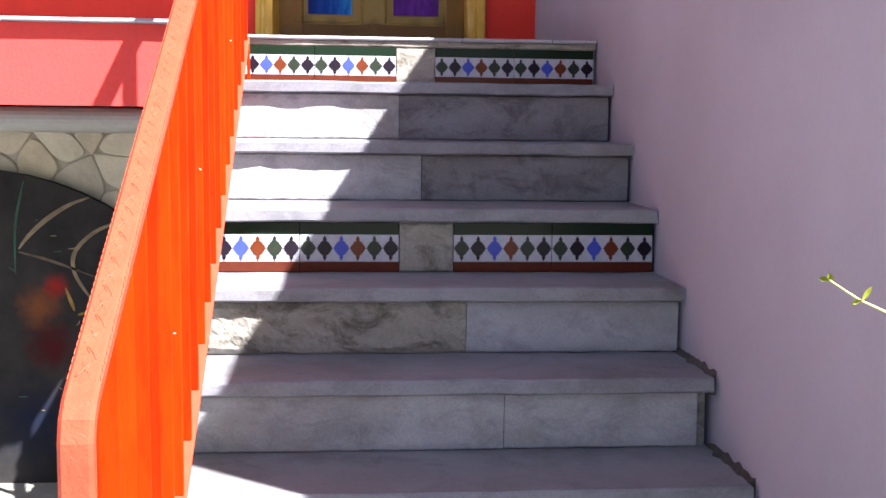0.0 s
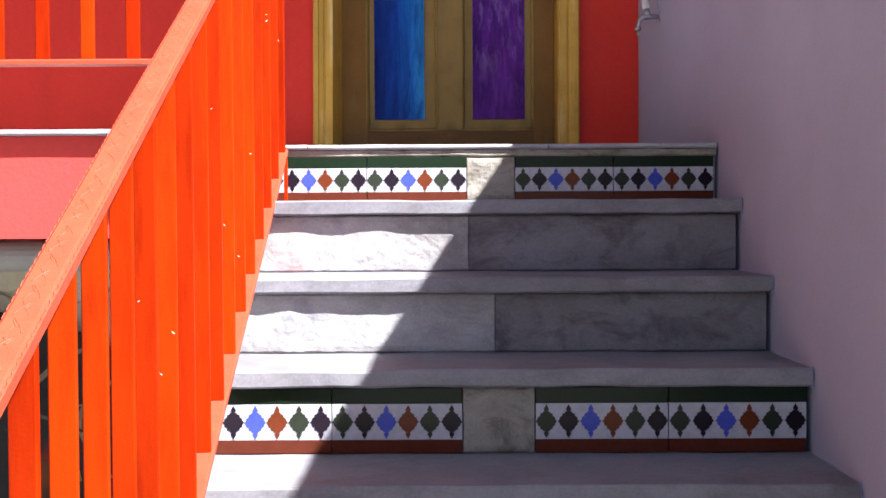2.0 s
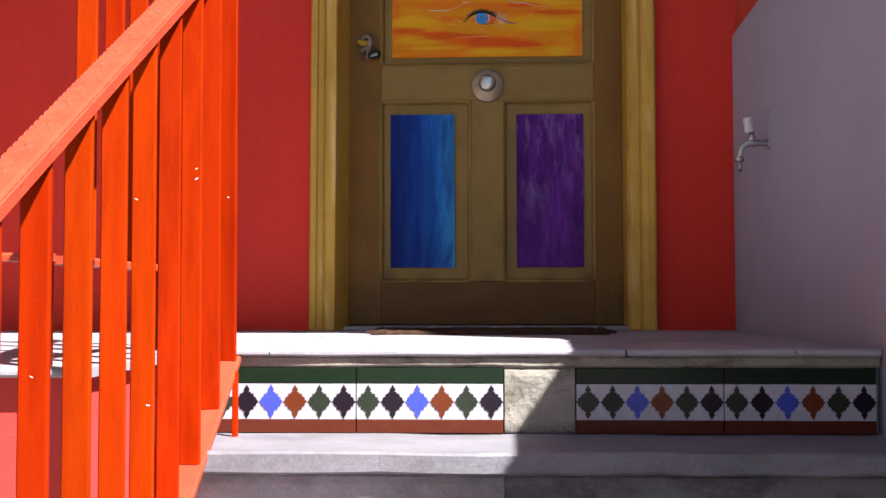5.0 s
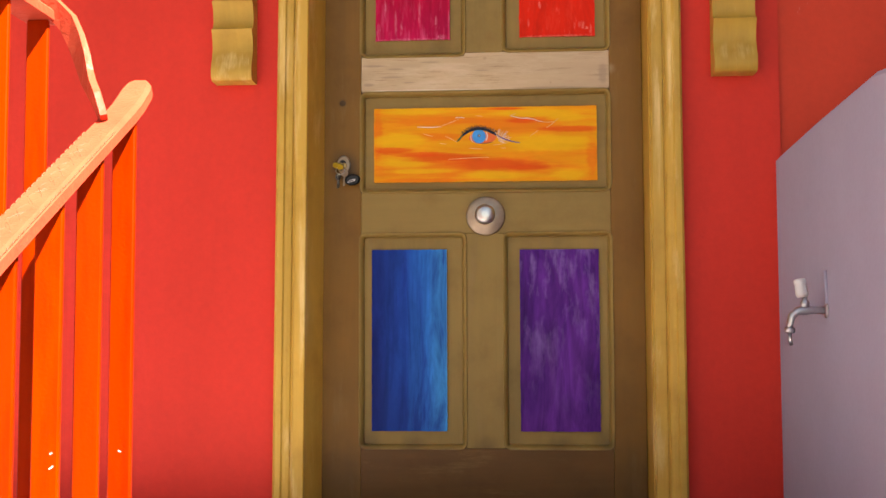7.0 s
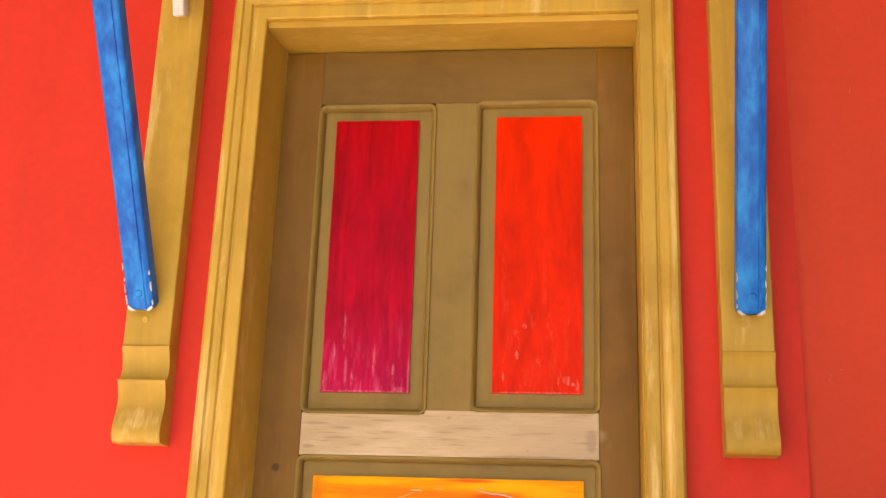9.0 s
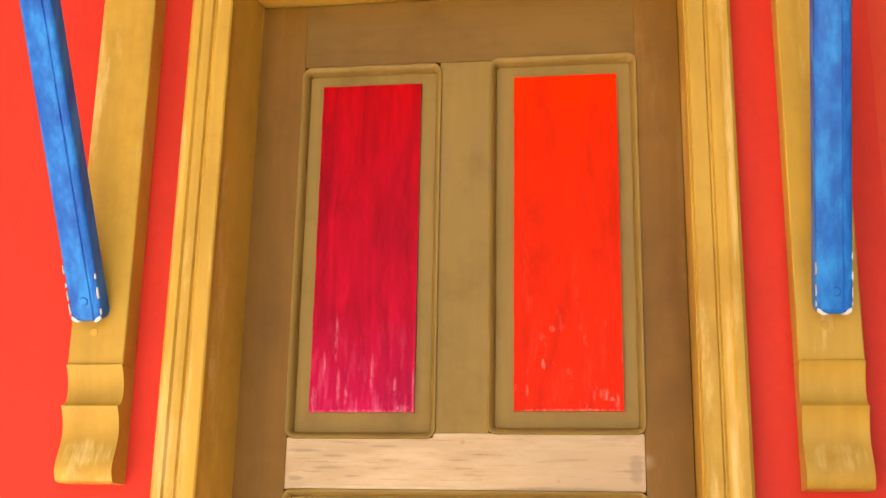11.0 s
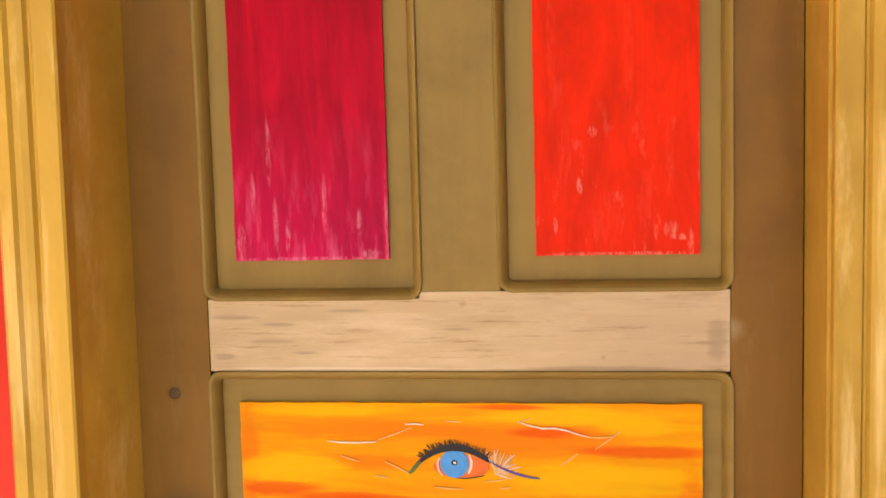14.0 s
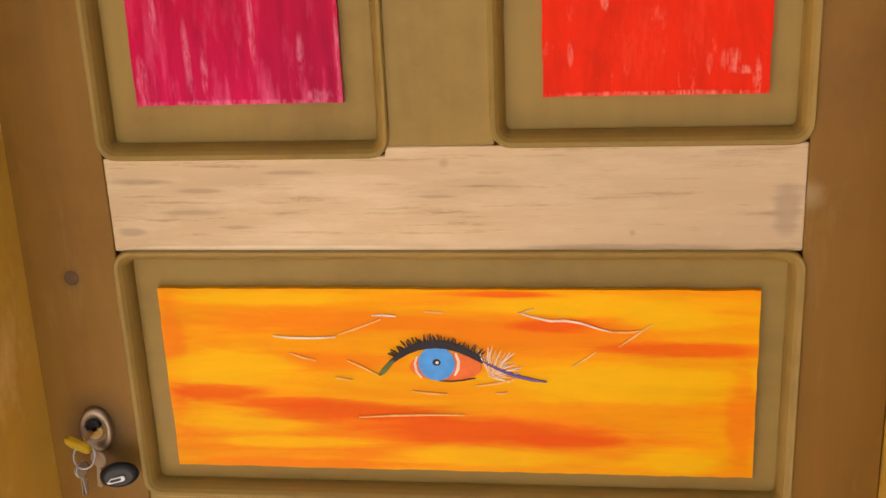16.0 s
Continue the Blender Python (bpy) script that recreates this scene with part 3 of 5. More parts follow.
def build_structure():
    # ground
    bm = bmesh.new()
    bmesh.ops.create_grid(bm, x_segments=8, y_segments=8, size=400)
    bmesh.ops.translate(bm, verts=bm.verts, vec=(0, 0, GROUND_Z))
    solid("ground", bm, M["ground"], "worn grey paving around the foot of the stairs", "ground", kind="structure")
    # facade, with the door opening through it
    x0, x1, z1 = DOOR[0] - 0.05, DOOR[1] + 0.03, DOOR[3] + 0.03
    bm = bmesh.new()
    add_box(bm, -4.0, x0, WALL_Y, 0.12, GROUND_Z, 2.9)
    add_box(bm, x1, 0.781, WALL_Y, 0.12, -0.2, 2.9)
    add_box(bm, x0, x1, WALL_Y, 0.12, z1, 2.9)
    solid("wall_north", bm, M["red_wall"], "red painted house wall around the door", "wall", kind="structure")
    solid("wall_northeast", box(0.7812, 3.5, WALL_Y + 0.012, 0.12, GROUND_Z, 2.9), M["red_return"], "orange-red house wall with pale nicks beside the stairs", "wall", kind="structure")
    # unseen backing added so that no light leaks in under the door
    solid("wall_inner", box(-0.7, 0.75, 0.122, 0.16, -0.3, 2.4), M["concrete"], "plain backing that stops light leaking round the door", "wall", kind="structure")
    # unseen overhang, outlined to cast the shade on the facade and landing
    deck = [(-4.2, 0.3), (-4.2, -1.96), (1.55, -1.96), (3.6, -3.55), (3.6, 0.3)]
    solid("ceiling", prism(deck, 2.9, 3.06, "z"), M["deck"], "plain grey unseen overhang that shades the entrance", "ceiling", kind="structure")
    # unseen wall added to the east to cut sky light on the facade
    solid("wall_far_east", box(3.6, 3.8, -9.0, 0.5, GROUND_Z, 4.2), M["dark_wall"], "plain unseen wall added to block sky light from the east", "wall", kind="structure")
    # unseen wall added to the west to darken the shaded steps and lavender wall
    solid("wall_west", box(-4.5, -4.25, -9.0, 0.5, GROUND_Z, 6.0), M["west_wall"], "plain grey unseen wall added to block sky light from the west", "wall", kind="structure")
    # lavender wall beside the stairs
    ya, yb = WALL_Y - 0.001, -3.88
    bm = bmesh.new()
    ring = []
    # beyond y = -0.9 the unseen top is shaped to fit its cast shadow
    for y, z in ((ya, 0.900), (-0.5, 0.925), (-0.9, 0.946), (-1.1, 0.925), (-1.4, 0.874), (-1.7, 0.898), (-2.0, 0.924), (-2.4, 0.934), (-2.8, 0.944), (yb, 0.952)):
        ring.append([bm.verts.new(p) for p in ((side_x(y), y, GROUND_Z), (side_x(y), y, z - 0.012), (side_x(y) + 0.012, y, z), (side_x(y) + 0.17, y, z), (side_x(y) + 0.17, y, GROUND_Z))])
    for p, q in zip(ring, ring[1:]):
        for k in range(5):
            bm.faces.new((p[k], q[k], q[(k + 1) % 5], p[(k + 1) % 5]))
    bm.faces.new(ring[0])
    bm.faces.new(ring[-1][::-1])
    bmesh.ops.recalc_face_normals(bm, faces=bm.faces)
    solid("wall_east", bm, M["lavender"], "lavender rendered garden wall beside the stairs", "wall", kind="structure")
    # terrace body to the left and its face
    solid("wall_terrace", box(-4.0, LEFT - 0.02, TERRACE_Y + 0.03, WALL_Y - 0.002, -0.255, -0.0145), M["pink_face"], "sunlit red front of the raised terrace", "wall", kind="structure")
    solid("wall_cellar", box(-4.0, LEFT - 0.02, -1.20, -1.02, GROUND_Z, -0.257), M["mortar_buff"], "mortar wall under the terrace", "wall", kind="structure")
    # rounded grey moulding under the terrace front
    prof = [(-1.15, -0.2575)] + [(-1.86 - 0.045 * math.sin(a), -0.297 + 0.0395 * math.cos(a)) for a in (math.pi * k / 10 for k in range(11))] + [(-1.15, -0.336)]
    bm = prism(prof, -4.0, LEFT - 0.02, "x")
    solid("trim", bm, M["grey_mould"], "rounded grey moulding under the terrace", "moulding", kind="structure")


def star_points(w, h):
    q = [(0, 1.0), (0.09, 0.88), (0.23, 0.74), (0.24, 0.66), (0.12, 0.58), (0.31, 0.57), (0.34, 0.47), (0.57, 0.46), (0.59, 0.29), (0.80, 0.25), (0.83, 0.10), (1.0, 0.0)]
    full = q + [(x, -z) for x, z in q[-2::-1]]
    full += [(-x, -z) for x, z in q[1:]] + [(-x, z) for x, z in q[-2:0:-1]]
    return [(x * w / 2, z * h / 2) for x, z in full]


def decor_tile(stairs, x0, x1, z0, z1, y):
    """One glazed border tile: green band, white field with six stars, brown band."""
    h = z1 - z0
    za, zb = z0 + 0.205 * h, z1 - 0.245 * h
    body = part("tile", box(x0 + 0.001, x1 - 0.001, y, y + 0.012, za, zb, 0.0006), M["t_white"], stairs, "white glazed border tile with coloured stars")
    part("band", box(x0 + 0.001, x1 - 0.001, y - 0.0005, y + 0.012, zb + 0.0005, z1, 0.001), M["t_green"], body, "dark green glazed band")
    part("band", box(x0 + 0.001, x1 - 0.001, y - 0.0005, y + 0.012, z0, za - 0.0005, 0.001), M["t_brown"], body, "brown-red glazed band")
    step = 0.28 / 6
    for k, colour in enumerate(("s_green", "s_black", "s_blue", "s_red", "s_green", "s_black")):
        cx = x0 + step * (k + 0.5) * (x1 - x0) / 0.28
        pts = [(cx + px, (za + zb) / 2 + pz) for px, pz in star_points(step * 1.0, (zb - za) * 0.96)]
        part("star", prism(pts, y - 0.0012, y + 0.001, "y"), M[colour], body)


def stair_block(parent, name, x0, x1, y0, y1, z0, z1, material, wob, seed, label="", relief=0.0):
    """A stone slab or block with slightly uneven edges, and a split front where it has relief."""
    bm = bmesh.new()
    rnd = random.Random(seed)
    n = max(2, int((x1 - x0) / (0.011 if relief else 0.09)))
    rows = 11 if relief else 1
    sect = []
    for k in range(n + 1):
        x = x0 + (x1 - x0) * k / n
        f = y0 + (noise.noise((x * 14, 2.0, seed)) * wob if relief else rnd.uniform(-wob, wob))
        t, b = (noise.noise((x * 12, 5.0, seed)) * wob * 0.6, noise.noise((x * 12, 9.0, seed)) * wob * 0.6) if relief else (rnd.uniform(-wob, wob) * 0.5, rnd.uniform(-wob, wob) * 0.6)
        c = 0.0035 + rnd.uniform(0, wob)
        top, low = z1 + t - c, z0 + b + c
        front = []
        for r in range(rows + 1):
            z = top + (low - top) * r / rows
            d = 0.0
            if relief and 0 < r < rows:
                d = relief * (0.45 * noise.noise((x * 9, z * 14, seed)) + 0.5 * noise.noise((x * 26, z * 38, seed + 5)) + 0.35 * noise.noise((x * 55, z * 70, seed + 9))) - relief * 0.4
            front.append((f + d, z))
        loop = [(f + c, z1 + t)] + front + [(f + c, z0 + b), (y1, z0 + b), (y1, z1 + t)]
        sect.append([bm.verts.new((x, p, q)) for p, q in loop])
    m = len(sect[0])
    for p, q in zip(sect, sect[1:]):
        for k in range(m):
            bm.faces.new((p[k], q[k], q[(k + 1) % m], p[(k + 1) % m]))
    bm.faces.new(sect[0])
    bm.faces.new(sect[-1][::-1])
    bmesh.ops.recalc_face_normals(bm, faces=bm.faces)
    return part(name, bm, material, parent, label)


def build_stairs():
    stairs = thing("stairs", (0.12, -2.4, GROUND_Z), "grey marble stairs with two bands of patterned tiles", "stairs", kind="structure")
    joints = {1: 0.067, 2: 0.125, 4: 0.21, 5: 0.275, 6: 0.15, 7: 0.3, 8: 0.1}
    for k, (top, nose) in enumerate(zip(TOPS, NOSES)):
        back = NOSES[k - 1] + 0.16 if k else WALL_Y
        right = side_x(nose) - (0.007 if k < 5 else 0.016)
        under = TOPS[k + 1] if k + 1 < len(TOPS) else GROUND_Z
        thick = 0.038 if k else 0.030
        if k:
            stair_block(stairs, "tread", LEFT, right, nose, back, top - thick, top, M["tread"], 0.003, 10 + k)
        face = nose + {0: 0.012, 3: 0.021}.get(k, 0.030)
        z0, z1 = under + 0.001, top - thick - 0.002
        # core of the step behind the facing
        part("core", box(LEFT + 0.004, right - 0.004, face + 0.02, back, z0 - 0.1, z1 + 0.001), M["concrete"], stairs)
        if k in (0, 3):
            a, b, c, d, e = (-0.502, -0.218, 0.067, 0.205, 0.486) if k == 0 else (-0.525, -0.241, 0.042, 0.199, 0.487)
            end = 0.772 if k == 0 else 0.786
            hi = -0.036 if k == 0 else z1 - 0.001
            for p, q in ((a, b), (b, c), (d, e), (e, end)):
                decor_tile(stairs, p, q, z0 + 0.001, hi, face)
            stair_block(stairs, "mortar", c + 0.002, d - 0.002, face + 0.001, face + 0.03, z0, hi, M["concrete"], 0.003, 77 + k, "grey mortar patch between the tiles", 0.005)
            if k == 0:
                stair_block(stairs, "mortar", LEFT, right, face - 0.002, face + 0.05, hi, -0.012, M["concrete"], 0.003, 91, "rough mortar bed under the landing")
        else:
            j = joints[k]
            rough = M["riser_rough"] if k in (4,) else M["riser"]
            stair_block(stairs, "block", LEFT + 0.002, j - 0.0009, face, face + 0.05, z0, z1, rough, 0.0025 if k != 4 else 0.005, 30 + k, relief=0.0032 if k != 4 else 0.010)
            stair_block(stairs, "block", j + 0.0009, right - (0.006 if k < 5 else 0.03), face + 0.002, face + 0.05, z0, z1, M["riser_grey"] if k < 4 else M["riser"], 0.0025, 50 + k, relief=0.0028)
        # dirt and crumbled mortar between the step and the wall
        if k:
            bm = bmesh.new()
            size = 0.006 if k < 5 else 0.024
            sect = []
            for i in range(25):
                y = nose + (0.012 if k < 5 else 0.03) + (NOSES[k - 1] + 0.02 - nose) * i / 24
                wide, high = size * (0.8 + 0.8 * noise.noise((y * 22, 1.0, k))), size * (0.45 + 0.6 * noise.noise((y * 26, 4.0, k)))
                edge = side_x(y) + 0.001
                sect.append([bm.verts.new(p) for p in ((edge, y, top - 0.05), (edge, y, top + high), (edge - wide * 0.5, y, top + high * 0.45), (edge - wide, y, top + 0.0008), (edge - min(wide, size * 0.5), y, top - 0.05))])
            for p, q in zip(sect, sect[1:]):
                for j in range(5):
                    bm.faces.new((p[j], q[j], q[(j + 1) % 5], p[(j + 1) % 5]))
            bm.faces.new(sect[0])
            bm.faces.new(sect[-1][::-1])
            bmesh.ops.recalc_face_normals(bm, faces=bm.faces)
            part("mortar", bm, M["dirt"] if k > 4 else M["lavender"], stairs, "crumbling dirty mortar against the wall" if k > 4 else "")
    # landing and terrace paving
    floor = thing("floor", (0, -0.8, 0), "white stone paving of the landing and terrace", "floor", kind="structure")
    part("bed", box(LEFT, side_x(-1.0), NOSES[0] + 0.03, WALL_Y - 0.002, -0.2, -0.0145), M["concrete"], floor)
    cols = [LEFT + 0.0, -0.385, 0.300, 0.62, side_x(-1.0)]
    for p, q in zip(cols, cols[1:]):
        stair_block(floor, "slab", p + 0.0015, q - 0.0015, NOSES[0], -0.30, -0.0135, 0.0, M["floor_tile"], 0.0012, int(p * 100) + 500)
        stair_block(floor, "slab", p + 0.0015, q - 0.0015, -0.297, WALL_Y - 0.002, -0.0135, 0.0, M["floor_tile"], 0.0008, int(p * 100) + 600)
    x = LEFT
    while x > -3.9:
        for a, b in ((TERRACE_Y, -1.30), (-1.297, -0.62), (-0.617, WALL_Y - 0.002)):
            stair_block(floor, "slab", x - 0.58, x - 0.003, a, b, -0.0135, 0.0, M["floor_tile"], 0.001, int(x * 100 + b * 10))
        x -= 0.583
    # threshold
    for p, q in ((DOOR[0] - 0.006, -0.11), (-0.108, 0.172), (0.174, DOOR[1] - 0.001)):
        part("sill", box(p, q, WALL_Y + 0.001, 0.05, 0.0, 0.0115, 0.002), M["floor_tile"], floor)


def frame_sweep(x0, x1, z0, z1, profile, lean):
    """Sweeps (outward, y) pairs up, over and down round an opening with mitred corners; its first foot leans out."""
    bm = bmesh.new()
    vs = [[bm.verts.new(p) for p in ((x0 - u + lean, y, z0), (x0 - u, y, z1 + u), (x1 + u, y, z1 + u), (x1 + u, y, z0))] for u, y in profile]
    n = len(profile)
    for a in range(n):
        b = (a + 1) % n
        for k in range(3):
            bm.faces.new((vs[a][k], vs[a][k + 1], vs[b][k + 1], vs[b][k]))
    bm.faces.new([v[0] for v in vs])
    bm.faces.new([v[3] for v in vs][::-1])
    bmesh.ops.recalc_face_normals(bm, faces=bm.faces)
    return bm


def rounded_sweep(x0, x1, z0, z1, profile, r=0.0155, seg=5):
    """Sweeps (outward, y) pairs round a panel opening with rounded corners."""
    bm = bmesh.new()
    spots = []
    for cx, cz, a0 in ((x0 + r, z0 + r, 180), (x1 - r, z0 + r, 270), (x1 - r, z1 - r, 0), (x0 + r, z1 - r, 90)):
        spots += [(cx, cz, radians(a0 + 90 * k / seg)) for k in range(seg + 1)]
    rings = [[bm.verts.new((cx + (r + u) * math.cos(a), y, cz + (r + u) * math.sin(a))) for u, y in profile] for cx, cz, a in spots]
    n = len(profile)
    for p, q in zip(rings, rings[1:] + rings[:1]):
        for k in range(n):
            f = bm.faces.new((p[k], q[k], q[(k + 1) % n], p[(k + 1) % n]))
    bmesh.ops.recalc_face_normals(bm, faces=bm.faces)
    return bm


OPENINGS = {"magenta": (-0.309, -0.027, 1.2075, 1.957), "red": (0.077, 0.362, 1.216, 1.962), "eye": (-0.309, 0.362, 0.835, 1.107),
            "blue": (-0.311, -0.027, 0.150, 0.722), "purple": (0.077, 0.362, 0.150, 0.722)}
FIELDS = {"magenta": (-0.271, -0.067, 1.255, 1.923), "red": (0.122, 0.326, 1.257, 1.928), "eye": (-0.275, 0.328, 0.863, 1.066),
          "blue": (-0.281, -0.078, 0.194, 0.680), "purple": (0.118, 0.329, 0.194, 0.678)}
FIELD_LABEL = {"magenta": "crimson brushed panel fading to pink", "red": "vermilion brushed panel", "eye": "yellow and orange streaked panel with a painted blue eye",
               "blue": "panel brushed from dark to light blue", "purple": "purple brushed panel"}


def hand_edged(a, b, c, d, y0, y1, seed):
    """A brushed field of paint whose edges waver a little."""
    rnd = random.Random(seed)
    def run(p, q, n, along):
        return [(p[0] + (q[0] - p[0]) * k / n + (0 if along else rnd.uniform(-0.0005, 0.0005)), p[1] + (q[1] - p[1]) * k / n + (rnd.uniform(-0.0005, 0.0005) if along else 0)) for k in range(n)]
    nx, nz = max(6, int((b - a) / 0.014)), max(6, int((d - c) / 0.014))
    return prism(run((a, c), (b, c), nx, True) + run((b, c), (b, d), nz, False) + run((b, d), (a, d), nx, True) + run((a, d), (a, c), nz, False), y0, y1, "y")


def build_door():
    global DOOR_THING
    x0, x1, z0, z1 = DOOR
    door = thing("door_1", (0.02, 0, z0), "closed olive-brown wooden door with brightly painted panels", "door", kind="structure")
    DOOR_THING = door
    F, B = -0.012, 0.030       # front and back of the framing
    part("stile", box(x0 - 0.008, -0.309, F, B, z0 + 0.002, z1 - 0.004, 0.001), M["stile"], door)
    part("stile", box(0.362, x1 - 0.0012, F, B, z0 + 0.002, z1 - 0.004, 0.001), M["stile"], door)
    part("top_rail", box(-0.3089, 0.3619, F, B, 1.9625, z1 - 0.004, 0.0003), M["rail_brown"], door)
    part("bare_rail", prism([(-0.3085, 1.110), (0.3615, 1.110), (0.3615, 1.2140), (0.0785, 1.2140), (0.0765, 1.2142), (-0.0265, 1.2142), (-0.0285, 1.2055), (-0.3085, 1.2055)], F, B, "y", 0.001), M["pine"], door, "stripped bare pine rail")
    part("middle_rail", box(-0.3085, 0.3615, F, B, 0.7225, 0.8345, 0.001), M["olive_h"], door)
    part("bottom_rail", box(-0.3085, 0.3615, F, B, z0 + 0.002, 0.1495, 0.001), M["kick_brown"], door)
    part("muntin", box(-0.0265, 0.0765, F, B, 1.2145, 1.962, 0.001), M["olive_v"], door)
    part("muntin", box(-0.0265, 0.0765, F, B, 0.150, 0.722, 0.001), M["olive_v"], door)
    for key, (a, b, c, d) in OPENINGS.items():
        panel = part("panel", box(a - 0.006, b + 0.006, 0.006, 0.020, c - 0.006, d + 0.006), M["olive_v"] if key != "eye" else M["olive_h"], door)
        prof = [(0.004, 0.0055), (-0.0095, 0.0055), (-0.009, -0.001), (-0.0072, -0.007), (-0.0045, -0.0118), (-0.001, -0.0150), (0.0025, -0.0160), (0.0040, -0.0145), (0.0043, -0.0112)]
        moulding = part("moulding", rounded_sweep(a, b, c, d, prof), M["olive_v"] if key != "eye" else M["olive_h"], door)
        for f in moulding.data.polygons:
            f.use_smooth = False
        a, b, c, d = FIELDS[key]
        part("painted_field", hand_edged(a, b, c, d, -0.001, 0.0055, len(key) * 7), M["f_" + key], panel, FIELD_LABEL[key])
    # knot and old screw hole in the stile
    part("knot", lathe([(0.0085, 0), (0.007, 0.0006), (0.0035, 0.0008)], (-0.36, F + 0.0002, 1.081), seg=14), M["knot"], door, "dark wood knot")
    build_eye(door)
    # frame: lining and moulded architrave
    frame_thing = thing("door_frame", (0.02, WALL_Y, 0), "ochre painted door frame with moulded architrave", "door frame", kind="structure")
    # the lock side's lining is splayed towards the front and leans out at its foot
    bm = bmesh.new()
    lining = [[bm.verts.new((x0 + d + lean, y, z)) for d, y in ((-0.048, WALL_Y - 0.004), (-0.021, WALL_Y - 0.004), (0.0, F - 0.001), (0.0, F - 0.0004), (-0.048, F - 0.0004))] for lean, z in ((-0.008, 0.0005), (0.002, z1 - 0.0005))]
    for k in range(5):
        bm.faces.new((lining[0][k], lining[0][(k + 1) % 5], lining[1][(k + 1) % 5], lining[1][k]))
    bm.faces.new(lining[0][::-1])
    bm.faces.new(lining[1])
    bmesh.ops.recalc_face_normals(bm, faces=bm.faces)
    part("jamb", bm, M["ochre_v"], frame_thing)
    part("jamb", box(x1, x1 + 0.029, WALL_Y - 0.004, 0.10, 0.0005, z1, 0.001), M["ochre_v"], frame_thing)
    part("head", box(x0 - 0.048, x1 + 0.029, WALL_Y - 0.004, 0.10, z1 + 0.0005, z1 + 0.029, 0.001), M["ochre_h"], frame_thing)
    prof = [(0.004, WALL_Y - 0.001), (0.004, WALL_Y - 0.020), (0.007, WALL_Y - 0.023), (0.033, WALL_Y - 0.023), (0.036, WALL_Y - 0.019), (0.039, WALL_Y - 0.019), (0.042, WALL_Y - 0.026),
            (0.050, WALL_Y - 0.029), (0.058, WALL_Y - 0.030), (0.062, WALL_Y - 0.036), (0.076, WALL_Y - 0.036), (0.082, WALL_Y - 0.030), (0.084, WALL_Y - 0.001)]
    part("architrave", frame_sweep(x0 - 0.011, x1, 0.0015, z1 + 0.012, prof, -0.014), M["ochre_v"], frame_thing)


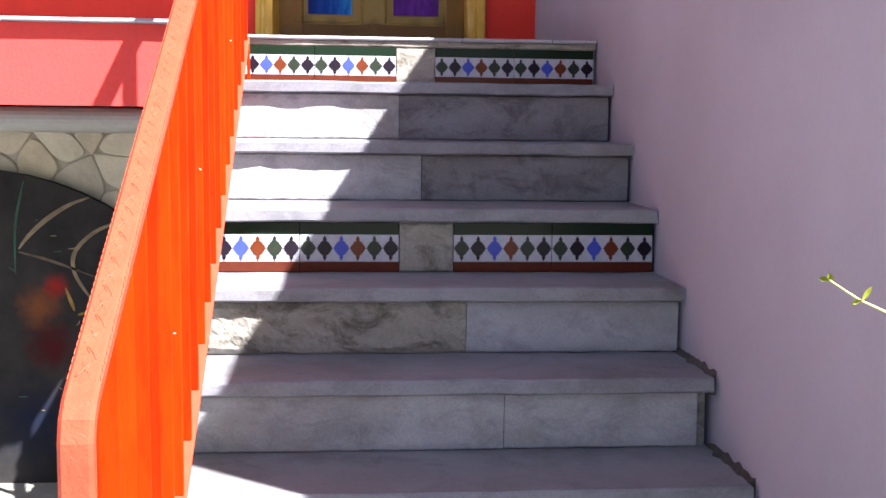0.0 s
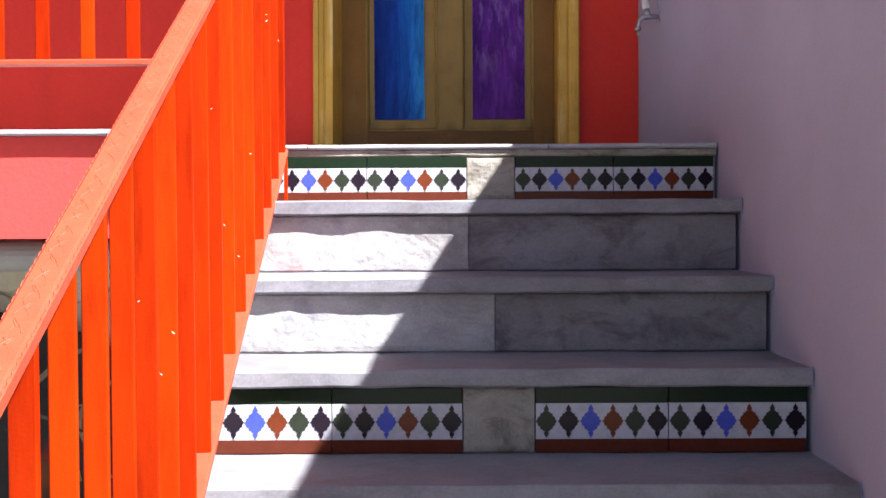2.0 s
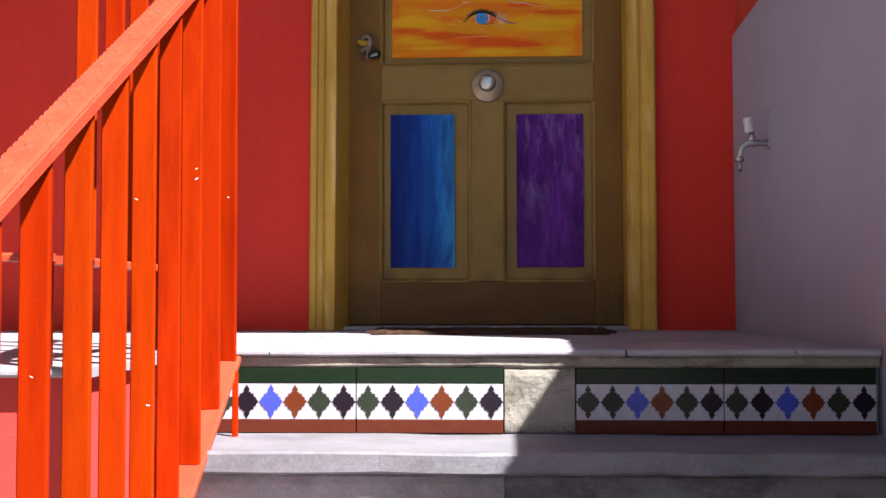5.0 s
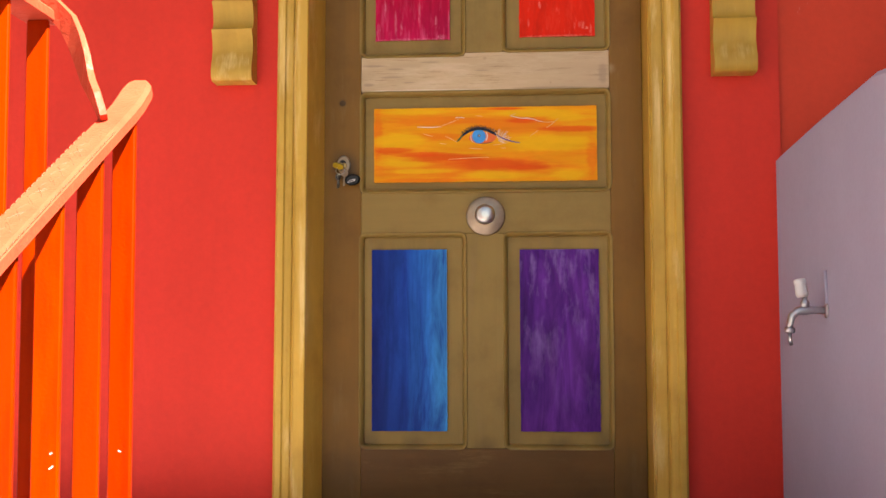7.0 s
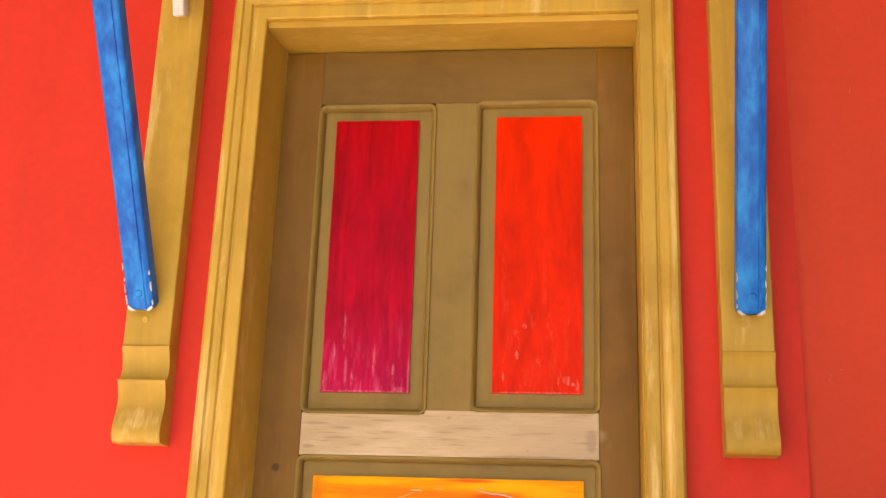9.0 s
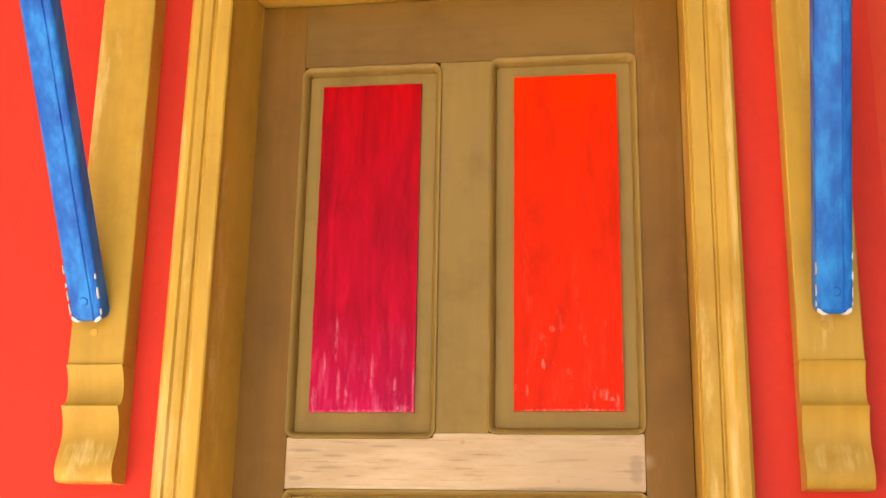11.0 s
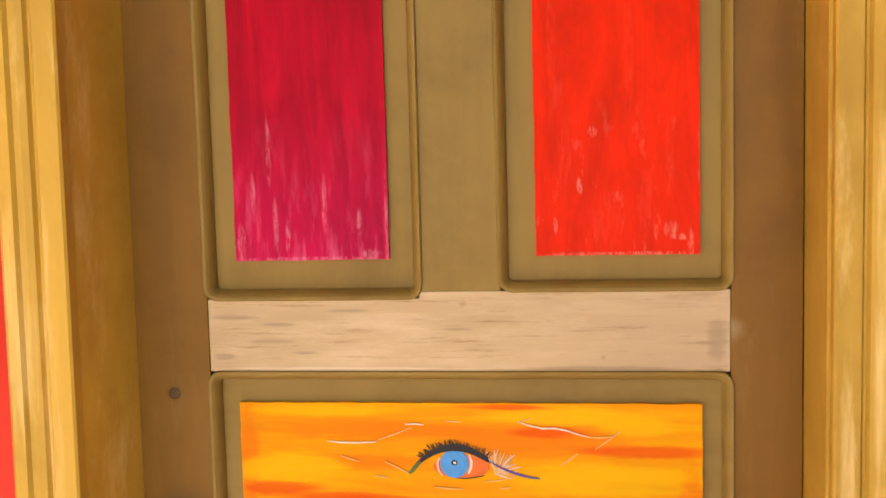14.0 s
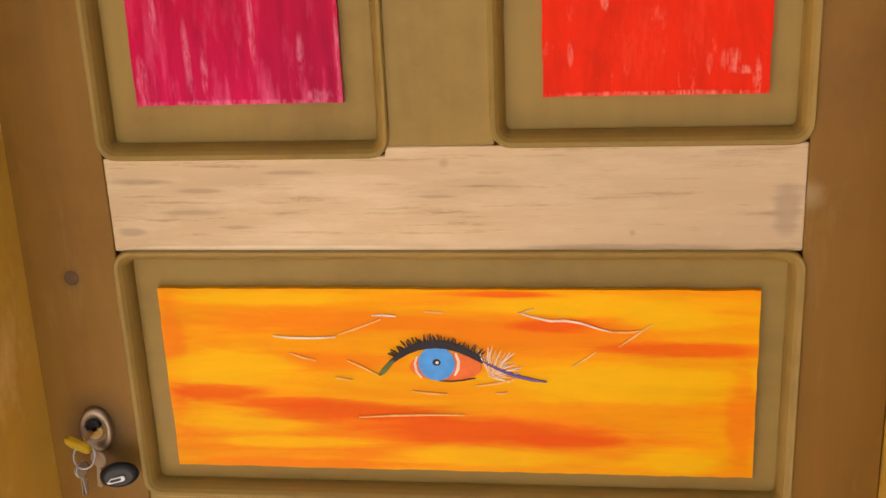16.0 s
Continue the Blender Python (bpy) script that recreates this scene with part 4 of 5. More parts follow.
def build_eye(door):
    """The painted eye on the yellow panel, as flat strokes of paint."""
    y = -0.0018
    cx, cz = 0.011, 0.986
    eye = part("eye_white", prism([(cx + 0.037 * math.cos(a) + 0.009, cz - 0.004 + 0.0155 * math.sin(a)) for a in (2 * math.pi * k / 28 for k in range(28))], y, 0.0, "y"), M["eye_orange"], door, "orange painted eye ground")
    part("iris", prism([(cx + 0.0188 * math.cos(a), cz + 0.0188 * math.sin(a)) for a in (2 * math.pi * k / 32 for k in range(32))], y - 0.0005, y + 0.0003, "y"), M["iris"], eye, "blue painted iris")
    part("pupil", prism([(cx + 0.0042 * math.cos(a), cz + 0.0015 + 0.0036 * math.sin(a)) for a in (2 * math.pi * k / 14 for k in range(14))], y - 0.001, y, "y"), M["ink"], eye)
    part("glint", prism([(cx + 0.0006 + 0.0018 * math.cos(a), cz + 0.0015 + 0.0016 * math.sin(a)) for a in (2 * math.pi * k / 10 for k in range(10))], y - 0.0014, y, "y"), M["white_stroke"], eye)
    layer = [0]
    def stroke(name, pts, w, mat, lift=0.0):
        n = len(pts)
        layer[0] += 1
        lift += 0.000006 * layer[0]
        ws = [w * (0.25 + 0.75 * math.sin(math.pi * min(1, max(0, (k + 0.3) / (n - 0.4))))) for k in range(n)]
        part(name, ribbon([(cx + a, cz + b) for a, b in pts], ws, y - 0.0002 - lift, 0.0016), mat, eye)
    lid = [(-0.0565, -0.0085), (-0.047, 0.001), (-0.039, 0.0075), (-0.030, 0.0135), (-0.020, 0.0180), (-0.010, 0.0205), (0.0, 0.0215), (0.011, 0.0205), (0.022, 0.0172), (0.033, 0.0120), (0.043, 0.0060), (0.052, 0.0005), (0.060, -0.0035)]
    stroke("eyelid", lid, 0.0088, M["ink"], 0.0006)
    stroke("corner", [(-0.060, -0.0135), (-0.055, -0.009), (-0.049, -0.002), (-0.044, 0.003)], 0.0055, M["green_stroke"], 0.0009)
    stroke("corner", [(0.046, 0.004), (0.058, -0.003), (0.071, -0.009), (0.084, -0.0135), (0.098, -0.017), (0.111, -0.0187)], 0.0034, M["violet_stroke"], 0.0009)
    stroke("lower_lid", [(0.002, -0.0190), (0.014, -0.0195), (0.027, -0.0180), (0.039, -0.0155)], 0.0012, M["ink"], 0.0008)
    stroke("eye_light", [(0.0195, 0.012), (0.0225, 0.003), (0.0215, -0.006), (0.018, -0.013)], 0.0035, M["white_stroke"], 0.0004)
    stroke("eye_light", [(-0.0195, 0.008), (-0.0225, 0.0), (-0.021, -0.009), (-0.016, -0.016)], 0.0028, M["white_stroke"], 0.0004)
    rnd = random.Random(4)
    for k in range(44):
        t = 1.6 + 8.6 * k / 43
        n = int(t)
        a = lid[n][0] + (lid[n + 1][0] - lid[n][0]) * (t - n)
        b = lid[n][1] + (lid[n + 1][1] - lid[n][1]) * (t - n) + 0.002
        lean = a * 0.12 - 0.001 + rnd.uniform(-0.003, 0.003)
        up = 0.0085 + rnd.uniform(-0.003, 0.003) - abs(a) * 0.06
        stroke("lash", [(a, b), (a + lean * 0.3, b + up * 0.5), (a + lean, b + up)], 0.0012, M["ink"], 0.0007)
    for k in range(32):
        a = radians(-30 + 4.8 * k)
        r = 0.016 + rnd.uniform(0, 0.013)
        ox, oz = 0.056 + rnd.uniform(-0.004, 0.006), -0.010 + rnd.uniform(-0.003, 0.003)
        stroke("feather", [(ox, oz), (ox + r * 0.55 * math.cos(a), oz + r * 0.55 * math.sin(a)), (ox + 0.002 + r * math.cos(a), oz + r * math.sin(a) * 0.95)], 0.0013, M["pale_stroke"] if k % 2 else M["white_stroke"], 0.0002)
    bright = [[(-0.168, 0.0287), (-0.150, 0.0270), (-0.125, 0.0268), (-0.1025, 0.0282)], [(-0.0640, 0.0520), (-0.052, 0.0526), (-0.039, 0.0515)],
              [(0.083, 0.0565), (0.096, 0.0520), (0.115, 0.0475), (0.130, 0.0480), (0.145, 0.0455), (0.161, 0.0400), (0.175, 0.0365)]]
    faint = [[(-0.152, 0.010), (-0.140, 0.0055), (-0.125, 0.002)], [(-0.092, 0.002), (-0.078, -0.0045), (-0.0595, -0.0145)], [(-0.106, -0.0176), (-0.096, -0.0186), (-0.088, -0.0197)],
             [(-0.100, 0.031), (-0.080, 0.038), (-0.055, 0.048)], [(0.084, 0.055), (0.092, 0.058), (0.100, 0.0607)], [(0.2145, 0.0450), (0.198, 0.032), (0.182, 0.0205)], [(0.160, 0.015), (0.150, 0.007), (0.137, -0.001)],
             [(0.039, -0.024), (0.060, -0.0215), (0.080, -0.0156)], [(-0.027, -0.031), (-0.010, -0.0335), (0.010, -0.034)], [(0.0595, -0.032), (0.066, -0.0325), (0.072, -0.031)],
             [(-0.084, -0.062), (-0.050, -0.0595), (-0.010, -0.0580), (0.0267, -0.0574)], [(-0.010, 0.0566), (0.0, 0.056), (0.010, 0.0553)], [(0.175, 0.0365), (0.190, 0.036), (0.206, 0.038)]]
    for pts in bright:
        stroke("stroke", pts, 0.0022, M["white_stroke"], 0.0002)
    for pts in faint:
        stroke("stroke", pts, 0.0019, M["pale_stroke"], 0.0002)


build_structure()
build_stairs()
build_door()


# ---- things at the door ----
def build_door_furniture():
    F = -0.012
    knob = part("door_knob", lathe([(0.016, 0.0), (0.016, 0.011), (0.013, 0.012)], (0.028, F + 0.0005, 0.768), seg=20), M["steel"], DOOR_THING, "round worn metal knob on a wide rose")
    part("rose", lathe([(0.0525, 0.0), (0.0525, 0.003), (0.049, 0.006), (0.030, 0.009), (0.022, 0.012)], (0.028, F + 0.0003, 0.768), seg=40), M["rose_metal"], knob, "wide bronze-coloured rose")
    part("grip", lathe([(0.013, 0.008), (0.012, 0.03), (0.018, 0.034), (0.0255, 0.041), (0.027, 0.050), (0.0245, 0.058), (0.018, 0.062), (0.008, 0.064)], (0.028, F, 0.768), seg=32), M["steel"], knob, "polished round grip")
    # lock with a bunch of keys hanging from it
    lx, lz = -0.356, 0.911
    esc = lathe([(0.0205, 0.0), (0.0205, 0.004), (0.0185, 0.0075), (0.0135, 0.008), (0.0125, 0.002)], (0, 0, 0), seg=28)
    bm = join(bmesh.new(), esc, Matrix.Translation((lx, F, lz)) @ Matrix.Diagonal((0.9, 1, 1.25, 1)))
    lock = part("door_lock", bm, M["rose_metal"], DOOR_THING, "oval cylinder lock in the door stile")
    part("cylinder", lathe([(0.0085, 0.0), (0.0085, 0.008), (0.007, 0.009)], (lx, F, lz - 0.002), seg=20), M["brass"], lock)
    keys = thing("key_bunch", (lx, F - 0.012, lz - 0.03), "bunch of keys with a round black fob hanging in the lock", "keys")
    def key(name, m, head, label, size=1.0):
        bow = lathe([(0.0118, -0.0012), (0.0126, 0), (0.0118, 0.0012)], (0, 0, 0), (0, -1, 0), 20)
        join(bow, box(-0.003, 0.003, -0.0008, 0.0008, -0.042, -0.010, 0.0004))
        for k in range(4):
            join(bow, box(0.003, 0.0046 + 0.0008 * (k % 2), -0.0007, 0.0007, -0.040 + 0.006 * k, -0.037 + 0.006 * k))
        bow.transform(m @ Matrix.Scale(size, 4))
        return part(name, bow, head, keys, label)
    # raised black disc gives the darkness inside the keyhole
    part("keyhole", lathe([(0.0078, 0.0), (0.0078, 0.0088), (0.006, 0.0090)], (lx - 0.002, F, lz + 0.005), seg=18), M["black_plastic"], lock, "black disc for the shaded keyhole recess")
    cap = prism([(-0.0155, 0.000), (-0.0145, 0.0055), (-0.009, 0.0085), (0.008, 0.0075), (0.0150, 0.0045), (0.0155, -0.0035), (0.010, -0.0085), (-0.008, -0.0080), (-0.0145, -0.0045)], -0.003, 0.003, "y", 0.001)
    cap.transform(pose(lx - 0.011, F - 0.028, lz - 0.006, 28, 14, -12))
    head = part("key", cap, M["yellow_plastic"], keys, "key with a yellow plastic cap in the lock")
    part("blade", box(lx - 0.0045, lx - 0.0025, F - 0.027, F - 0.006, lz - 0.003, lz + 0.003), M["brass"], head)
    ring = [(lx - 0.005 + 0.0118 * math.cos(a), F - 0.030 + 0.005 * math.sin(a), lz - 0.0185 + 0.0118 * math.sin(a)) for a in (2 * math.pi * k / 28 for k in range(29))]
    part("split_ring", tube(ring, 0.0010, 8), M["steel"], keys, "thin steel split ring")
    key("key", pose(lx - 0.012, F - 0.026, lz - 0.036, 0, 3, 55), M["dark_metal"], "small steel key", 0.72)
    key("key", pose(lx - 0.010, F - 0.030, lz - 0.034, 0, -5, 75), M["steel"], "small steel key", 0.72)
    key("key", pose(lx + 0.006, F - 0.022, lz - 0.025, 0, 6, -15), M["rose_metal"], "small brass key", 0.82)
    fob = lathe([(0.012, -0.005), (0.0165, -0.003), (0.0178, 0.0005), (0.0165, 0.004), (0.012, 0.006)], (0, 0, 0), (0, -1, 0), 30)
    fob.transform(pose(lx + 0.027, F - 0.022, lz - 0.043, 8, -10, 8) @ Matrix.Diagonal((1.2, 1, 0.84, 1)))
    f = part("fob", fob, M["black_plastic"], keys, "oval black plastic fob")
    def pill(ox, oz, w, h, y):
        pts = [(lx + 0.027 + ox + (w if math.cos(a) > 0 else -w) + h * math.cos(a), lz - 0.043 + oz + h * math.sin(a) + 0.28 * (ox + (w if math.cos(a) > 0 else -w) + h * math.cos(a))) for a in (2 * math.pi * (k + 0.5) / 20 for k in range(20))]
        return prism(pts, y - 0.0006, y + 0.001, "y")
    part("mark", pill(-0.002, -0.003, 0.0075, 0.0030, F - 0.0285), M["white_plastic"], f, "pale rounded label")
    part("mark", pill(-0.002, -0.003, 0.0050, 0.0013, F - 0.0292), M["black_plastic"], f, "dark unreadable line")
    part("mark", pill(-0.010, 0.0075, 0.0022, 0.0026, F - 0.0283), M["white_plastic"], f, "small grey-white patch")
    # door mat
    bm = bmesh.new()
    rnd = random.Random(8)
    nx, ny = 46, 26
    grid = [[bm.verts.new((-0.280 + 0.633 * i / nx + rnd.uniform(-0.003, 0.003), -0.560 + 0.385 * j / ny + rnd.uniform(-0.003, 0.003), 0.010 + rnd.uniform(-0.0025, 0.0025) - (0.005 if i in (0, nx) or j in (0, ny) else 0))) for j in range(ny + 1)] for i in range(nx + 1)]
    for i in range(nx):
        for j in range(ny):
            bm.faces.new((grid[i][j], grid[i + 1][j], grid[i + 1][j + 1], grid[i][j + 1]))
    edge = bmesh.ops.extrude_edge_only(bm, edges=[e for e in bm.edges if e.is_boundary])
    for v in edge["geom"]:
        if isinstance(v, bmesh.types.BMVert):
            v.co.z = 0.0005
    # frayed fibres along the short ends and the front
    for k in range(420):
        edge = rnd.choice((0, 0, 1, 1, 1, 2))
        if edge == 2:
            p, away = Vector((rnd.uniform(-0.29, 0.35), -0.560, 0.006)), Vector((rnd.uniform(-0.4, 0.4), -1, 0))
        else:
            p, away = Vector(((-0.280, 0.353)[edge], rnd.uniform(-0.56, -0.175), rnd.uniform(0.004, 0.011))), Vector(((-1, 1)[edge], rnd.uniform(-0.6, 0.6), 0))
        n = rnd.uniform(0.006, 0.028) * (0.4 if edge == 2 else 1.0)
        tip = p + away * n
        tip.z = rnd.uniform(0.001, 0.010)
        wide = away.cross(Vector((0, 0, 1))).normalized() * 0.0012
        q = [bm.verts.new(v) for v in (p - wide, p + wide, tip + Vector((0, 0, 0.0012)), p + Vector((0, 0, 0.002)))]
        for f in ((0, 1, 2), (1, 3, 2), (3, 0, 2)):
            bm.faces.new([q[j] for j in f])
    solid("door_mat", bm, M["mat_fibre"], "dark brown worn coir mat lying before the door", "mat")


def build_bracket(cx, name_group):
    """A carved ochre board on the facade: straight above, two scrolls at its foot."""
    y0 = WALL_Y - 0.001
    prof = [(y0, 1.108), (-0.186, 1.108), (-0.199, 1.114), (-0.2045, 1.130), (-0.201, 1.150), (-0.193, 1.170), (-0.188, 1.190), (-0.190, 1.212), (-0.197, 1.232), (-0.203, 1.2425),
            (-0.196, 1.2435), (-0.187, 1.252), (-0.183, 1.268), (-0.1855, 1.288), (-0.193, 1.306), (-0.200, 1.3165), (-0.196, 1.3185), (-0.195, 2.60), (y0, 2.60)]
    foot, fine = prof[:16], []
    for k in range(len(foot) - 1):
        p = [Vector(foot[min(max(k + j, 0), len(foot) - 1)]) for j in (-1, 0, 1, 2)]
        for i in range(4):
            t = i / 4
            v = 0.5 * (2 * p[1] + (p[2] - p[0]) * t + (2 * p[0] - 5 * p[1] + 4 * p[2] - p[3]) * t * t + (3 * p[1] - p[0] - 3 * p[2] + p[3]) * t ** 3)
            fine.append((min(v.x, y0), v.y) if k else (foot[0][0] + (foot[1][0] - foot[0][0]) * t, foot[0][1]))
    fine.append(foot[-1])
    bracket = thing("wall_bracket", (cx, y0, 1.108), "ochre painted timber bracket board with a scrolled foot", "bracket", name_group)
    part("scroll_foot", prism(fine + [(y0, 1.3165)], cx - 0.053, cx + 0.053, "x"), M["ochre_v"], bracket)
    part("board", box(cx - 0.053, cx + 0.053, -0.1955, y0, 1.3170, 2.60, 0.002), M["ochre_v"], bracket)
    part("screw_plug", lathe([(0.0075, 0), (0.0072, 0.0012), (0.005, 0.0006)], (cx - 0.008, -0.1953, 1.377), seg=18), M["ochre_h"], bracket, "filled screw hole")
    return bracket


def build_strut(foot, top, group):
    """A blue steel channel from the bracket up and outward."""
    a, b = Vector(foot), Vector(top)
    way = (b - a).normalized()
    b = a + way * ((2.896 - a.z) / way.z)
    across = Vector((1, 0, 0))
    out = way.cross(across).normalized()
    if out.y > 0:
        out = -out
    w, d = 0.0295, 0.032
    loop = [(-w, -0.004), (-w, d - 0.006), (-w + 0.002, d - 0.002), (-w + 0.006, d), (-0.006, d + 0.0015), (0.013, d + 0.0015), (0.0145, d - 0.0012), (0.017, d - 0.0012), (0.0185, d + 0.001), (w - 0.006, d), (w - 0.002, d - 0.002), (w, d - 0.006), (w, -0.004)]
    strut = thing("canopy_strut", foot, "blue painted steel strut rising outward from the bracket", "strut", group)
    bm = bmesh.new()
    rings = []
    for p, k, deep in ((a - way * 0.007, 0.72, 0.80), (a - way * 0.004, 0.90, 0.94), (a + way * 0.002, 0.98, 1.0), (a + way * 0.010, 1.0, 1.0), (b, 1.0, 1.0)):
        rings.append([bm.verts.new(p + across * (u * k) + out * (v * deep)) for u, v in loop])
    for p, q in zip(rings, rings[1:]):
        for k in range(len(loop)):
            bm.faces.new((p[k], p[(k + 1) % len(loop)], q[(k + 1) % len(loop)], q[k]))
    bm.faces.new(rings[0][::-1])
    bm.faces.new(rings[-1])
    bmesh.ops.recalc_face_normals(bm, faces=bm.faces)
    channel = part("channel", bm, M["blue_strut"], strut)
    place = Matrix.Translation(a) @ Matrix((across, -out, way)).transposed().to_4x4()
    rnd = random.Random(int(foot[0] * 100))
    def flake(pts, lift=0.0022):
        part("chip", join(bmesh.new(), prism(pts, -d - lift, -d + 0.004, "y"), place), M["white_paint"], channel, "white undercoat where the blue paint has chipped")
    # chipped corners and rims towards the foot
    for side in (-1, 1):
        flake([(side * (0.009 + rnd.uniform(0, 0.006)), -0.0072), (side * 0.020, -0.0072), (side * 0.0275, -0.002), (side * 0.0272, 0.004), (side * 0.0215, 0.0005 + rnd.uniform(0, 0.002)), (side * 0.017, -0.003)])
        z = 0.006
        while z < 0.085:
            n = rnd.uniform(0.006, 0.022)
            r = rnd.uniform(0.0006, 0.0022)
            flake([(side * 0.0296, z), (side * 0.0296, z + n), (side * (0.0296 - r * 0.5), z + n), (side * (0.0296 - r), z + n * 0.6), (side * (0.0296 - r * 1.3), z + n * 0.3), (side * (0.0296 - r * 0.4), z)], 0.0006)
            z += n + rnd.uniform(0.004, 0.02)
    bolt = lathe([(0.0075, 0), (0.0080, 0.002), (0.0055, 0.0042), (0.004, 0.0035)], (0, 0, 0), (0, 0, 1), 12)
    m2 = Matrix((across, -way, out)).transposed().to_4x4()
    part("bolt", join(bmesh.new(), bolt, Matrix.Translation(a + across * 0.002 + way * 0.032 + out * (d + 0.001)) @ m2), M["blue_strut"], strut)


def build_white_arm(cx):
    arm = bmesh.new()
    add_box(arm, -0.014, 0.014, -0.016, 0.016, 0, 0.80, 0.003)
    solid("white_bar", join(bmesh.new(), arm, pose(cx, -0.214, 2.105, 22, 0, 0)), M["white_paint"], "white painted bar bolted to the bracket board", "bar", "white bars on the brackets")


def build_tap():
    y, z = -0.562, 0.505
    x = side_x(y)
    tap = thing("water_tap", (x, y, z), "old metal garden tap with a grey-white handle on the lavender wall", "tap")
    part("flange", lathe([(0.017, 0), (0.017, 0.003), (0.012, 0.006)], (x + 0.0005, y, z), (-1, 0, 0), 20), M["tap_metal"], tap)
    part("body", tube([(x, y, z), (x - 0.03, y, z), (x - 0.046, y, z), (x - 0.062, y, z - 0.002), (x - 0.074, y, z - 0.012), (x - 0.079, y, z - 0.030), (x - 0.079, y, z - 0.042)],
                      [0.008, 0.008, 0.0115, 0.009, 0.0085, 0.008, 0.008], 16), M["tap_metal"], tap)
    part("collar", lathe([(0.0095, 0), (0.012, 0.003), (0.012, 0.010), (0.0095, 0.013)], (x - 0.079, y, z - 0.036), (0, 0, -1), 8), M["tap_metal"], tap)
    part("spout", tube([(x - 0.079, y, z - 0.046), (x - 0.079, y, z - 0.062), (x - 0.076, y, z - 0.075)], [0.006, 0.005, 0.0035], 12), M["tap_metal"], tap)
    part("spindle", lathe([(0.010, 0.004), (0.010, 0.018), (0.006, 0.022), (0.006, 0.032)], (x - 0.046, y, z), (0, 0, 1), 12), M["tap_metal"], tap)
    part("handle", lathe([(0.011, 0.028), (0.014, 0.034), (0.0125, 0.056), (0.014, 0.062), (0.012, 0.068), (0.004, 0.069)], (x - 0.046, y, z), (-0.15, 0, 1), 8), M["white_plastic"], tap, "grey-white plastic handle")
    part("pipe", tube([(x - 0.001, y - 0.006, z + 0.005), (x - 0.003, y - 0.006, z + 0.085)], 0.0035, 8), M["lavender"], tap, "thin lavender-painted conduit")


build_door_furniture()
for cx in (-0.620, 0.663):
    build_bracket(cx, "bracket boards beside the door")
    build_white_arm(cx + (0.005 if cx < 0 else 0.022))
build_strut((-0.631, -0.197, 1.412), (-0.656, -0.49, 1.966), "blue struts")
build_strut((0.667, -0.197, 1.408), (0.657, -0.45, 1.990), "blue struts")
build_tap()


# ---- railings ----
RX = -0.464


def rail_z(y):
    return 0.770 + 0.577 * (y + 1.45)


def foot_z(y):
    return -0.020 + 0.615 * (y + 1.395)


def sweep_flat(points, w, t, side=(1, 0, 0), widths=None):
    """A flat bar along points, w across (along side) and t thick."""
    bm = bmesh.new()
    pts = [Vector(p) for p in points]
    side = Vector(side)
    rings = []
    for k, p in enumerate(pts):
        way = (pts[min(k + 1, len(pts) - 1)] - pts[max(k - 1, 0)]).normalized()
        up = side.cross(way).normalized()
        if up.z < 0:
            up = -up
        w = widths[k] if widths else w
        c = t * 0.3
        loop = [(-w / 2, -t / 2), (-w / 2, t / 2 - c), (-w / 2 + c, t / 2), (w / 2 - c, t / 2), (w / 2, t / 2 - c), (w / 2, -t / 2)]
        rings.append([bm.verts.new(p + side * u + up * v) for u, v in loop])
    for p, q in zip(rings, rings[1:]):
        for k in range(6):
            bm.faces.new((p[k], p[(k + 1) % 6], q[(k + 1) % 6], q[k]))
    bm.faces.new(rings[0][::-1])
    bm.faces.new(rings[-1])
    bmesh.ops.recalc_face_normals(bm, faces=bm.faces)
    return bm


